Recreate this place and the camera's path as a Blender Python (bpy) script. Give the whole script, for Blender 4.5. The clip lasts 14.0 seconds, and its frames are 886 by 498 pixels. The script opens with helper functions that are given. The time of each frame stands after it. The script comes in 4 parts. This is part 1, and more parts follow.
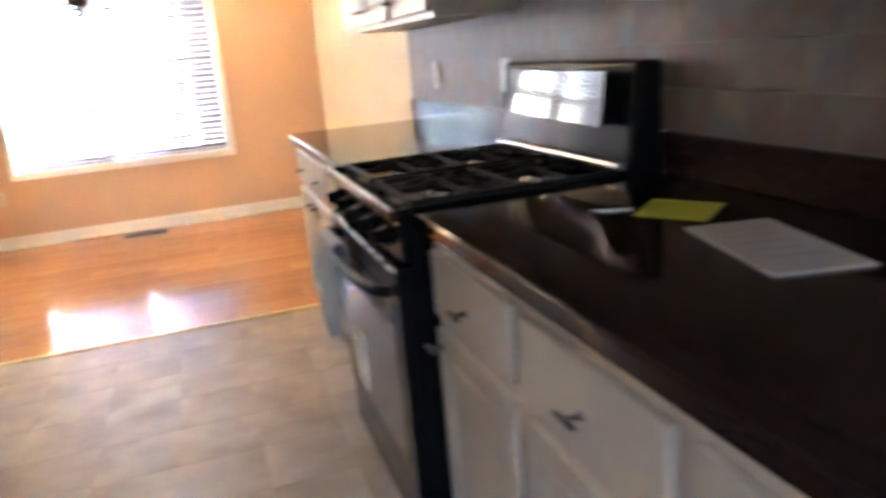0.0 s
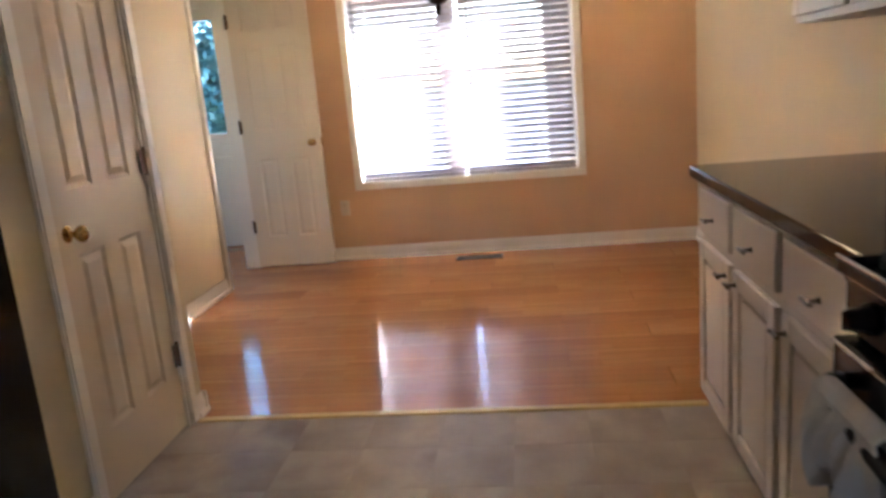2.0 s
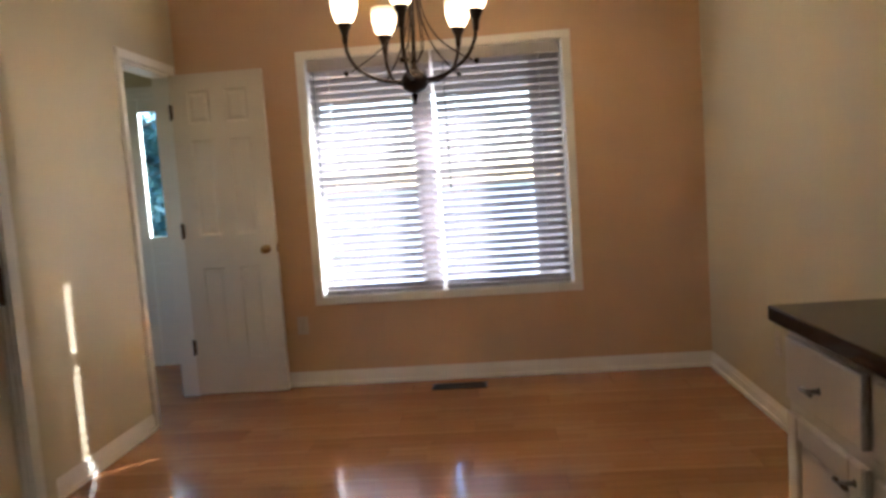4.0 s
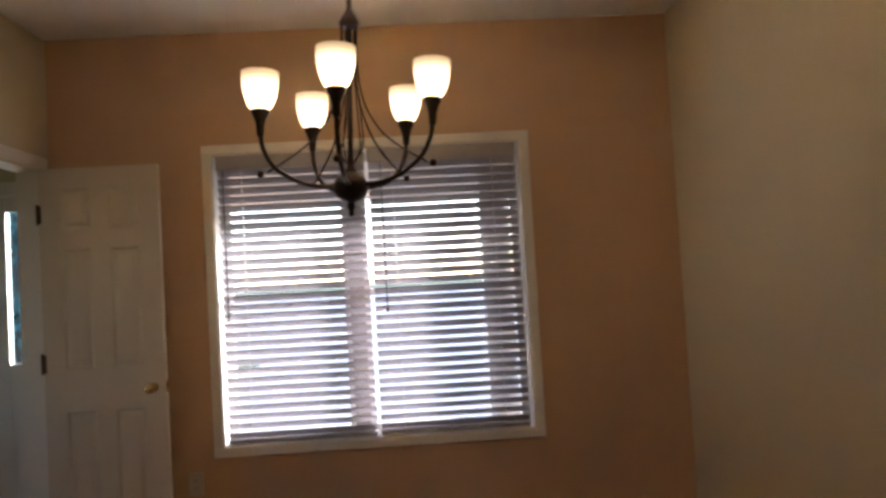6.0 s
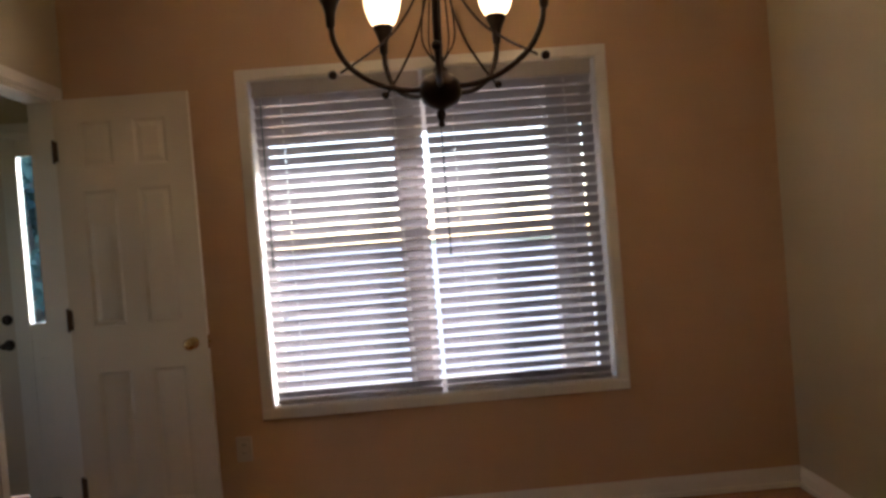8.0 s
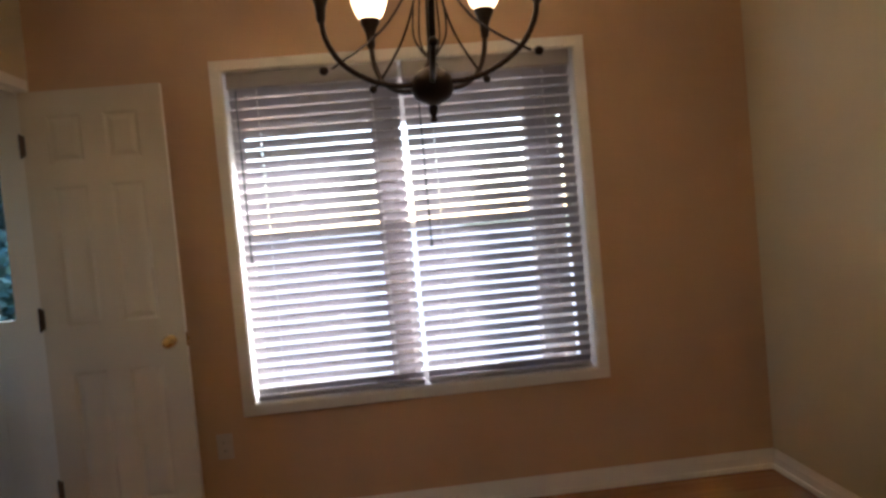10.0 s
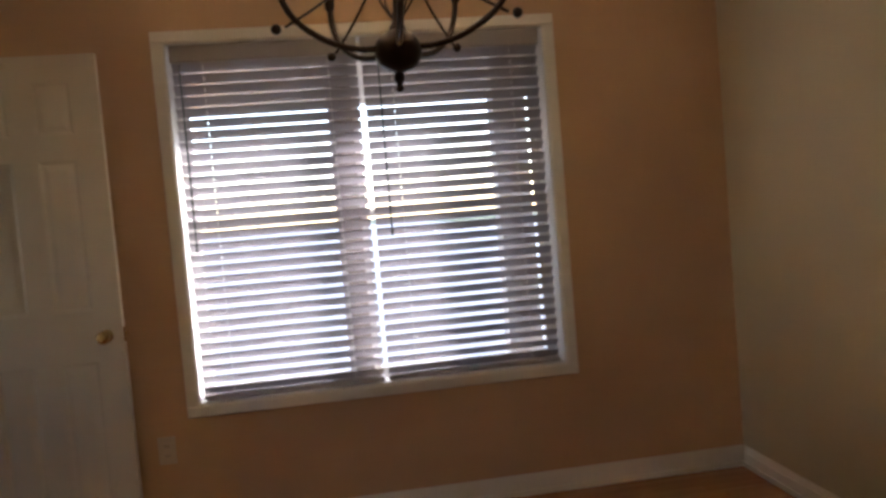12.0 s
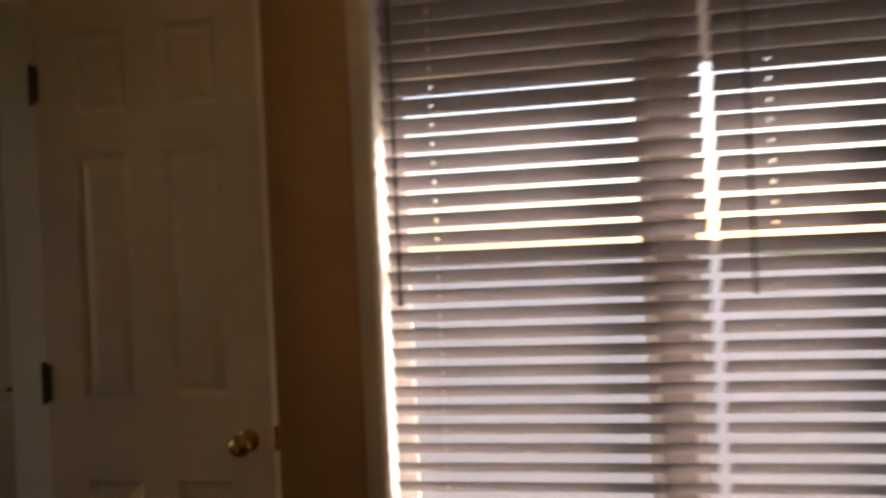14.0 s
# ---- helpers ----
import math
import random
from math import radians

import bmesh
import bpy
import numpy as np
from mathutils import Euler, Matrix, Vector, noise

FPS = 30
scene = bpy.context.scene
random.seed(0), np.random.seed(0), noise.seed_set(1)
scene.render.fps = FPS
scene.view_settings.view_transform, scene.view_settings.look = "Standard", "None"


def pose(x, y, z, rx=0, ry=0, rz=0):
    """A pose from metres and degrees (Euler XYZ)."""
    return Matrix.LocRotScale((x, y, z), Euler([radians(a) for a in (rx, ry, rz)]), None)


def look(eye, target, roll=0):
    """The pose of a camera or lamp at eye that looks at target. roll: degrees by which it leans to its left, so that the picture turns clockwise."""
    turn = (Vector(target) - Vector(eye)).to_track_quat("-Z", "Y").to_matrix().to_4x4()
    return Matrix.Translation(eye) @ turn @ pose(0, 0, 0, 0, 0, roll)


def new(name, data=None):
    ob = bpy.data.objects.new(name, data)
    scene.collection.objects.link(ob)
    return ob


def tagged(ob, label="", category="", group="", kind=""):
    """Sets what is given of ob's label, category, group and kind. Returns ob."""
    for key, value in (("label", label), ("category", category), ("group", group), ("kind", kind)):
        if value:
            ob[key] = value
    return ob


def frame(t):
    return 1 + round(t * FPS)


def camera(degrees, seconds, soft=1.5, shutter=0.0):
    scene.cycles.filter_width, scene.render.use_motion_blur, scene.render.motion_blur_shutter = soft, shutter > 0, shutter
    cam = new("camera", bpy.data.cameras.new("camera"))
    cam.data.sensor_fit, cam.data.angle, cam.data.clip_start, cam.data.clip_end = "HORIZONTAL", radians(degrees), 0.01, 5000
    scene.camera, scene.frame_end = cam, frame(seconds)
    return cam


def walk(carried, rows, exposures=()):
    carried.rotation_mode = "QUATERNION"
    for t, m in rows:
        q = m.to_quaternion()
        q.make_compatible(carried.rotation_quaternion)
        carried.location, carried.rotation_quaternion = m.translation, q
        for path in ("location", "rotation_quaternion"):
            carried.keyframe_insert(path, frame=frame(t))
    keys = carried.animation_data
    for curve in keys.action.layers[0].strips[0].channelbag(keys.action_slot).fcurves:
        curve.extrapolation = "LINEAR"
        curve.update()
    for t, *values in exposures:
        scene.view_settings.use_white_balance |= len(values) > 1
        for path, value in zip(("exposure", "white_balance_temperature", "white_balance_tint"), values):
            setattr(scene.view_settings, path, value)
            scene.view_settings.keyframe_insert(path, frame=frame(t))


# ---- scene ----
cam = camera(62.0, 14.0, soft=3.1, shutter=0.5)
PATH = [
    (0, (-1.071, -6.485, 1.256), (-0.489, -4.646, 0.727), -5.1),
    (0.5, (-1.186, -6.23, 1.304), (-0.906, -4.338, 0.719), -6.5),
    (1, (-1.176, -5.918, 1.268), (-1.129, -3.997, 0.715), -5.7),
    (1.5, (-1.158, -5.634, 1.257), (-1.306, -3.702, 0.762), -5.2),
    (2, (-1.194, -5.431, 1.249), (-1.434, -3.493, 0.816), -5.0),
    (2.2, (-1.221, -5.366, 1.258), (-1.482, -3.427, 0.843), -4.8),
    (4.5, (-1.285, -4.483, 1.258), (-1.326, -2.486, 1.161), -3.6),
    (5, (-1.282, -4.341, 1.293), (-1.207, -2.343, 1.274), -3.0),
    (5.5, (-1.277, -4.203, 1.328), (-1.189, -2.205, 1.369), -2.9),
    (6, (-1.405, -3.877, 1.389), (-1.326, -1.88, 1.465), -3.3),
    (6.5, (-1.503, -3.757, 1.393), (-1.417, -1.762, 1.51), -3.6),
    (7, (-1.557, -3.63, 1.373), (-1.488, -1.635, 1.507), -3.7),
    (7.5, (-1.65, -3.515, 1.361), (-1.579, -1.518, 1.438), -4.3),
    (8, (-1.69, -3.43, 1.31), (-1.634, -1.43, 1.275), -4.6),
    (10.5, (-1.793, -3.414, 1.351), (-1.588, -1.427, 1.256), -5.2),
    (11, (-1.805, -3.418, 1.347), (-1.548, -1.437, 1.236), -5.1),
    (11.5, (-1.803, -3.381, 1.284), (-1.517, -1.403, 1.195), -5.2),
    (12, (-1.79, -3.214, 1.311), (-1.514, -1.236, 1.208), -4.8),
    (12.5, (-1.822, -2.936, 1.296), (-1.561, -0.954, 1.223), -5.0),
    (13, (-1.825, -2.571, 1.311), (-1.664, -0.578, 1.276), -4.9),
    (13.5, (-1.968, -2.196, 1.392), (-1.906, -0.196, 1.360), -4.6),
    (14, (-1.96, -1.77, 1.355), (-2.306, 0.2, 1.358), -2.7),
]
EXPOSURES = [
    (0.0, 5.84, 5550, 17),
    (0.6, 5.24, 5450, 15),
    (1.5, 4.56, 5550, 17),
    (2.2, 4.29, 5700, 19),
    (4.4, 3.32, 5600, 14),
    (5.0, 3.09, 5980, 19),
    (6.0, 2.55, 6040, 20),
    (8.0, 2.37, 6150, 21),
    (11.0, 2.72, 5880, 19),
    (12.5, 2.29, 6100, 20),
    (13.5, 1.89, 7000, 23),
    (14.0, 1.34, 8100, 28),
]
walk(cam, [(t, look(e, g, r)) for t, e, g, r in PATH], EXPOSURES)

# ---- daylight ----
SUN_FROM = Vector((1.11, 1.0, 0.49)).normalized()
world = bpy.data.worlds.new("sky")
scene.world = world
world.use_nodes = True
wn = world.node_tree.nodes
wl = world.node_tree.links
sky = wn.new("ShaderNodeTexSky")
sky.sky_type = "NISHITA"
sky.sun_disc = False
sky.dust_density = 0.4
sky.sun_elevation = math.asin(SUN_FROM.z)
sky.sun_rotation = math.atan2(SUN_FROM.x, SUN_FROM.y)
wl.new(sky.outputs[0], wn["Background"].inputs[0])
wn["Background"].inputs[1].default_value = 0.15

sun_data = bpy.data.lights.new("sun", "SUN")
sun_data.energy, sun_data.angle, sun_data.color = 2.2, radians(0.8), (1.0, 0.95, 0.87)
sun = new("sun", sun_data)
sun.matrix_world = look(SUN_FROM * 20, (0, 0, 0))

# ---- materials ----


def rgb(c):
    return (c[0], c[1], c[2], 1.0)


def mat(name, base, rough=0.5, metal=0.0, vary=0.06, scale=6.0, fine=120.0, bump=0.05, dist=0.002, spec=0.5, coat=0.0,
        rough_vary=0.06, per_object=0.0, stretch=(1, 1, 1)):
    """A procedural surface: two scales of tone, a fine relief and uneven gloss."""
    m = bpy.data.materials.new(name)
    m.use_nodes = True
    n, l = m.node_tree.nodes, m.node_tree.links
    p = n["Principled BSDF"]
    p.inputs["Metallic"].default_value = metal
    p.inputs["Specular IOR Level"].default_value = spec
    p.inputs["Coat Weight"].default_value = coat
    p.inputs["Coat Roughness"].default_value = 0.08
    tc = n.new("ShaderNodeTexCoord")
    mp = n.new("ShaderNodeMapping")
    mp.inputs["Scale"].default_value = stretch
    l.new(tc.outputs["Object"], mp.inputs[0])
    big = n.new("ShaderNodeTexNoise")
    big.inputs["Scale"].default_value, big.inputs["Detail"].default_value = scale, 5
    small = n.new("ShaderNodeTexNoise")
    small.inputs["Scale"].default_value, small.inputs["Detail"].default_value = fine, 3
    l.new(mp.outputs[0], big.inputs[0])
    l.new(mp.outputs[0], small.inputs[0])
    add = n.new("ShaderNodeMath")
    add.operation = "MULTIPLY_ADD"
    add.inputs[1].default_value = 0.45
    l.new(small.outputs[0], add.inputs[0])
    l.new(big.outputs[0], add.inputs[2])
    ramp = n.new("ShaderNodeMapRange")
    ramp.inputs[1].default_value, ramp.inputs[2].default_value = 0.4, 1.05
    ramp.inputs[3].default_value, ramp.inputs[4].default_value = 1 - vary, 1 + vary
    l.new(add.outputs[0], ramp.inputs[0])
    hue = n.new("ShaderNodeHueSaturation")
    hue.inputs["Color"].default_value = rgb(base)
    l.new(ramp.outputs[0], hue.inputs["Value"])
    if per_object:
        info = n.new("ShaderNodeObjectInfo")
        pr = n.new("ShaderNodeMapRange")
        pr.inputs[3].default_value, pr.inputs[4].default_value = 1 - per_object, 1 + per_object
        l.new(info.outputs["Random"], pr.inputs[0])
        mul = n.new("ShaderNodeMath")
        mul.operation = "MULTIPLY"
        l.new(pr.outputs[0], mul.inputs[0])
        l.new(ramp.outputs[0], mul.inputs[1])
        l.new(mul.outputs[0], hue.inputs["Value"])
    l.new(hue.outputs[0], p.inputs["Base Color"])
    rr = n.new("ShaderNodeMapRange")
    rr.inputs[3].default_value, rr.inputs[4].default_value = max(0.02, rough - rough_vary), min(1, rough + rough_vary)
    l.new(big.outputs[0], rr.inputs[0])
    l.new(rr.outputs[0], p.inputs["Roughness"])
    if bump:
        b = n.new("ShaderNodeBump")
        b.inputs["Strength"].default_value, b.inputs["Distance"].default_value = bump, dist
        l.new(small.outputs[0], b.inputs["Height"])
        l.new(b.outputs[0], p.inputs["Normal"])
    return m


def mottled(name, tones, rough, scale=9.0, fine=60.0, bump=0.2, dist=0.003, shift=3.0, spec=0.5):
    """A surface of several tones that drift into one another, different on every piece."""
    m = mat(name, tones[0], rough, vary=0.16, scale=scale, fine=fine, bump=bump, dist=dist, spec=spec)
    n, l = m.node_tree.nodes, m.node_tree.links
    hue = next(x for x in n if x.type == "HUE_SAT")
    info = n.new("ShaderNodeObjectInfo")
    tc = n.new("ShaderNodeTexCoord")
    noi = n.new("ShaderNodeTexNoise")
    noi.noise_dimensions = "4D"
    noi.inputs["Scale"].default_value, noi.inputs["Detail"].default_value = shift, 4
    mul = n.new("ShaderNodeMath")
    mul.operation = "MULTIPLY"
    mul.inputs[1].default_value = 40
    l.new(info.outputs["Random"], mul.inputs[0])
    l.new(mul.outputs[0], noi.inputs["W"])
    l.new(tc.outputs["Object"], noi.inputs["Vector"])
    cr = n.new("ShaderNodeValToRGB")
    e = cr.color_ramp.elements
    e[0].position, e[1].position = 0.32, 0.68
    e[0].color, e[1].color = rgb(tones[0]), rgb(tones[-1])
    for i, t in enumerate(tones[1:-1]):
        k = e.new(0.32 + 0.36 * (i + 1) / (len(tones) - 1))
        k.color = rgb(t)
    l.new(noi.outputs[0], cr.inputs[0])
    l.new(cr.outputs[0], hue.inputs["Color"])
    return m


def wood_floor():
    """Glossy orange-brown laminate, three strips to a plank, grain along x."""
    m = mat("laminate_wood", (0.50, 0.235, 0.085), 0.12, vary=0.12, scale=3.0, fine=40, bump=0.015, dist=0.001, spec=0.55,
            rough_vary=0.04, stretch=(0.6, 9, 1), per_object=0.10)
    n, l = m.node_tree.nodes, m.node_tree.links
    hue = next(x for x in n if x.type == "HUE_SAT")
    tc = n.new("ShaderNodeTexCoord")
    br = n.new("ShaderNodeTexBrick")
    br.inputs["Color1"].default_value = rgb((0.385, 0.168, 0.062))
    br.inputs["Color2"].default_value = rgb((0.455, 0.212, 0.083))
    br.inputs["Mortar"].default_value = rgb((0.315, 0.132, 0.048))
    br.inputs["Scale"].default_value = 1.0
    br.inputs["Mortar Size"].default_value = 0.0011
    br.inputs["Brick Width"].default_value = 0.42
    br.inputs["Row Height"].default_value = 0.064
    l.new(tc.outputs["Object"], br.inputs["Vector"])
    l.new(br.outputs[0], hue.inputs["Color"])
    return m


def emit(name, color, strength):
    m = bpy.data.materials.new(name)
    m.use_nodes = True
    n, l = m.node_tree.nodes, m.node_tree.links
    p = n["Principled BSDF"]
    p.inputs["Base Color"].default_value = rgb((0.85, 0.78, 0.66))
    p.inputs["Roughness"].default_value = 0.35
    p.inputs["Emission Color"].default_value = rgb(color)
    tc = n.new("ShaderNodeTexCoord")
    sep = n.new("ShaderNodeSeparateXYZ")
    l.new(tc.outputs["Generated"], sep.inputs[0])
    mr = n.new("ShaderNodeMapRange")
    mr.interpolation_type = "SMOOTHSTEP"
    mr.inputs[1].default_value, mr.inputs[2].default_value = 0.30, 1.0
    mr.inputs[3].default_value, mr.inputs[4].default_value = strength, strength * 0.08
    l.new(sep.outputs[2], mr.inputs[0])
    l.new(mr.outputs[0], p.inputs["Emission Strength"])
    return m


def glass(name, rough=0.0, tint=(1, 1, 1)):
    m = bpy.data.materials.new(name)
    m.use_nodes = True
    p = m.node_tree.nodes["Principled BSDF"]
    p.inputs["Base Color"].default_value = rgb(tint)
    p.inputs["Transmission Weight"].default_value = 1.0
    p.inputs["Roughness"].default_value = rough
    p.inputs["IOR"].default_value = 1.45
    return m


def shaded_slat_vinyl():
    """White faux-wood slat, greyed to stand for its backlit shade, that lets some daylight through."""
    m = mat("shaded_slat_vinyl", (0.46, 0.44, 0.46), 0.42, vary=0.05, scale=5, fine=90, bump=0.03, stretch=(0.3, 4, 4))
    n, l = m.node_tree.nodes, m.node_tree.links
    p = n["Principled BSDF"]
    out = next(x for x in n if x.type == "OUTPUT_MATERIAL")
    tr = n.new("ShaderNodeBsdfTranslucent")
    tr.inputs[0].default_value = rgb((0.74, 0.72, 0.78))
    mx = n.new("ShaderNodeMixShader")
    mx.inputs[0].default_value = 0.085
    l.new(p.outputs[0], mx.inputs[1])
    l.new(tr.outputs[0], mx.inputs[2])
    l.new(mx.outputs[0], out.inputs[0])
    return m


WALL = mat("tan_wall_paint", (0.60, 0.368, 0.20), 0.62, vary=0.035, scale=1.6, fine=260, bump=0.10, dist=0.0015)
WALL_SIDE = mat("beige_wall_paint", (0.585, 0.49, 0.305), 0.62, vary=0.035, scale=1.6, fine=260, bump=0.10, dist=0.0015)
CEIL = mat("ceiling_white", (0.78, 0.77, 0.75), 0.9, vary=0.03, scale=2, fine=180, bump=0.25, dist=0.002)
TRIM = mat("trim_paint", (0.82, 0.76, 0.645), 0.38, vary=0.03, scale=3, fine=150, bump=0.03)
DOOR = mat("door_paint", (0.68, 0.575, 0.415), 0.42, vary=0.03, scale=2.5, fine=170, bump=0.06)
CAB = mat("cabinet_paint", (0.66, 0.555, 0.435), 0.36, vary=0.035, scale=3, fine=140, bump=0.03)
CTOP = mottled("laminate_counter", [(0.013, 0.0064, 0.0056), (0.027, 0.0128, 0.0108), (0.018, 0.009, 0.0078)], 0.085, scale=30, fine=260,
               bump=0.03, dist=0.0006, shift=60, spec=0.22)
BLACK = mat("black_enamel", (0.006, 0.006, 0.007), 0.22, vary=0.2, scale=5, fine=120, bump=0.01, spec=0.13)
BLACKGLASS = mat("black_glass", (0.006, 0.006, 0.008), 0.05, vary=0.1, scale=4, fine=100, bump=0.0, rough_vary=0.02, spec=0.7)
HANDLE = mat("matt_black_handle", (0.008, 0.008, 0.009), 0.5, vary=0.2, scale=8, fine=160, bump=0.03, spec=0.15)
IRON = mat("cast_iron", (0.006, 0.006, 0.006), 0.62, vary=0.3, scale=20, fine=220, bump=0.2, spec=0.2)
STEEL = mat("brushed_steel", (0.55, 0.55, 0.56), 0.25, metal=1.0, vary=0.04, scale=4, fine=160, bump=0.0, rough_vary=0.03)
OVEN = mat("oven_door_glass", (0.022, 0.022, 0.028), 0.14, vary=0.12, scale=3, fine=120, bump=0.0, spec=0.7)
BRONZE = mat("dark_bronze", (0.035, 0.022, 0.016), 0.38, metal=0.75, vary=0.25, scale=18, fine=160, bump=0.08)
PEWTER = mat("pewter", (0.17, 0.145, 0.125), 0.28, metal=0.9, vary=0.2, scale=18, fine=160, bump=0.05)
HINGE = mat("hinge_bronze", (0.10, 0.06, 0.035), 0.42, metal=0.8, vary=0.2, scale=14, fine=150, bump=0.05)
BRASS = mat("brass", (0.55, 0.36, 0.13), 0.24, metal=1.0, vary=0.12, scale=20, fine=160, bump=0.03)
GOLDSTRIP = mat("threshold_strip", (0.55, 0.38, 0.13), 0.34, metal=0.5, vary=0.12, scale=14, fine=130, bump=0.05)
VENT = mat("vent_brown", (0.028, 0.017, 0.011), 0.5, metal=0.3, vary=0.15, scale=14, fine=150, bump=0.05)
PLASTIC = mat("white_plastic", (0.74, 0.73, 0.69), 0.34, vary=0.02, scale=4, fine=150, bump=0.0)
BEIGE = mat("beige_plastic", (0.58, 0.48, 0.35), 0.36, vary=0.02, scale=4, fine=150, bump=0.0)
WANDMAT = mat("wand_clear_grey", (0.22, 0.23, 0.25), 0.2, vary=0.05, scale=8, fine=100, bump=0.0)
CORDMAT = mat("cord_white", (0.7, 0.69, 0.66), 0.8, vary=0.05, scale=40, fine=300, bump=0.1)
VINYLFRAME = mat("window_vinyl", (0.74, 0.73, 0.71), 0.4, vary=0.03, scale=3, fine=120, bump=0.02)
# Darkened from the frame's white to paint in the mullion's shade.
MULLION = mat("mullion_shaded", (0.36, 0.32, 0.30), 0.5, vary=0.06, scale=4, fine=120, bump=0.02)
SLAT = shaded_slat_vinyl()
# White like the slats; its shade is mixed into this grey-brown.
VALANCE = mat("shaded_valance_vinyl", (0.40, 0.36, 0.33), 0.45, vary=0.05, scale=5, fine=90, bump=0.03)
PORCH = mat("white_porch_paint", (0.84, 0.84, 0.85), 0.6, vary=0.04, scale=3, fine=90, bump=0.05)
GLASS = glass("window_glass")
# Tint put in to dim and cool the overbright daylight through the sidelight.
DIMGLASS = glass("daylight_dimming_glass", 0.0, (0.52, 0.70, 0.80))
BULB = emit("lit_bulb", (1.0, 0.76, 0.46), 320.0)
SHADE = emit("lit_shade_glass", (1.0, 0.71, 0.35), 1.0)
FLOORWOOD = wood_floor()
SUBFLOOR = mat("subfloor", (0.16, 0.10, 0.06), 0.7, vary=0.1, scale=4, fine=80, bump=0.1)
GROUT = mat("vinyl_joint", (0.265, 0.225, 0.19), 0.6, vary=0.1, scale=8, fine=120, bump=0.1)
VTILE = mottled("vinyl_tile", [(0.215, 0.17, 0.135), (0.30, 0.25, 0.202), (0.36, 0.303, 0.248), (0.255, 0.205, 0.167)], 0.40,
                scale=7, fine=90, bump=0.05, dist=0.001, shift=2.6, spec=0.4)
STONE = mottled("slate_tile", [(0.085, 0.073, 0.066), (0.145, 0.115, 0.088), (0.135, 0.075, 0.05), (0.11, 0.103, 0.097), (0.20, 0.155, 0.108)],
                0.40, scale=16, fine=120, bump=0.25, dist=0.002, shift=4.0)
MORTAR = mat("mortar", (0.17, 0.145, 0.12), 0.85, vary=0.1, scale=15, fine=200, bump=0.2)
PAPER = mat("white_paper", (0.72, 0.70, 0.66), 0.6, vary=0.03, scale=6, fine=160, bump=0.02)
BOOKPAPER = mat("uncoated_paper", (0.47, 0.42, 0.36), 0.7, vary=0.05, scale=6, fine=160, bump=0.03)
PAPERINK = mat("grey_print", (0.40, 0.36, 0.32), 0.6, vary=0.1, scale=30, fine=200, bump=0.0)
YELLOW = mat("yellow_card", (0.62, 0.54, 0.03), 0.5, vary=0.04, scale=6, fine=150, bump=0.02)
TOWEL = mat("white_towel", (0.60, 0.56, 0.52), 0.9, vary=0.06, scale=10, fine=420, bump=0.5, dist=0.002)
GRASS = mat("lawn", (0.075, 0.10, 0.035), 0.9, vary=0.35, scale=0.8, fine=30, bump=0.4, dist=0.03)
CONCRETE = mat("concrete", (0.38, 0.375, 0.37), 0.85, vary=0.1, scale=1.5, fine=60, bump=0.2)
SIDING = mat("house_siding", (0.34, 0.30, 0.25), 0.7, vary=0.06, scale=2, fine=60, bump=0.1)
BACKDROP = mat("pale_render", (0.55, 0.53, 0.50), 0.85, vary=0.05, scale=2, fine=60, bump=0.1)
ROOF = mat("roof_shingle", (0.10, 0.09, 0.085), 0.9, vary=0.25, scale=8, fine=90, bump=0.4)
LEAF = mat("leaf_green", (0.045, 0.10, 0.085), 0.5, vary=0.35, scale=1.2, fine=30, bump=0.0)
BARK = mat("bark", (0.11, 0.08, 0.06), 0.9, vary=0.3, scale=9, fine=60, bump=0.6, dist=0.02)

# ---- mesh helpers ----
ORIGIN = {}


def box(bm, x0, y0, z0, x1, y1, z1, bevel=0.0, seg=1):
    r = bmesh.ops.create_cube(bm, size=1.0, matrix=Matrix.Translation(((x0 + x1) / 2, (y0 + y1) / 2, (z0 + z1) / 2))
                              @ Matrix.Diagonal((abs(x1 - x0), abs(y1 - y0), abs(z1 - z0), 1)))
    if bevel:
        edges = list({e for v in r["verts"] for e in v.link_edges})
        bmesh.ops.bevel(bm, geom=edges, offset=bevel, segments=seg, affect="EDGES", profile=0.6)
    return bm


def boxes(*rows, bevel=0.0, seg=1):
    bm = bmesh.new()
    for r in rows:
        box(bm, *r, bevel=bevel, seg=seg)
    return bm


def lathe(bm, profile, centre, seg=20, axis="z"):
    """A turned shape from (radius, height) rows, closed at both ends."""
    rings = []
    for r, h in profile:
        ring = []
        for i in range(seg):
            a = 2 * math.pi * i / seg
            c, s = r * math.cos(a), r * math.sin(a)
            p = {"z": (c, s, h), "y": (c, h, s), "x": (h, c, s)}[axis]
            ring.append(bm.verts.new(Vector(centre) + Vector(p)))
        rings.append(ring)
    faces = []
    for a, b in zip(rings, rings[1:]):
        for i in range(seg):
            j = (i + 1) % seg
            faces.append(bm.faces.new((a[i], a[j], b[j], b[i])))
    faces.append(bm.faces.new(rings[0]))
    faces.append(bm.faces.new(rings[-1]))
    bmesh.ops.recalc_face_normals(bm, faces=faces)
    return bm


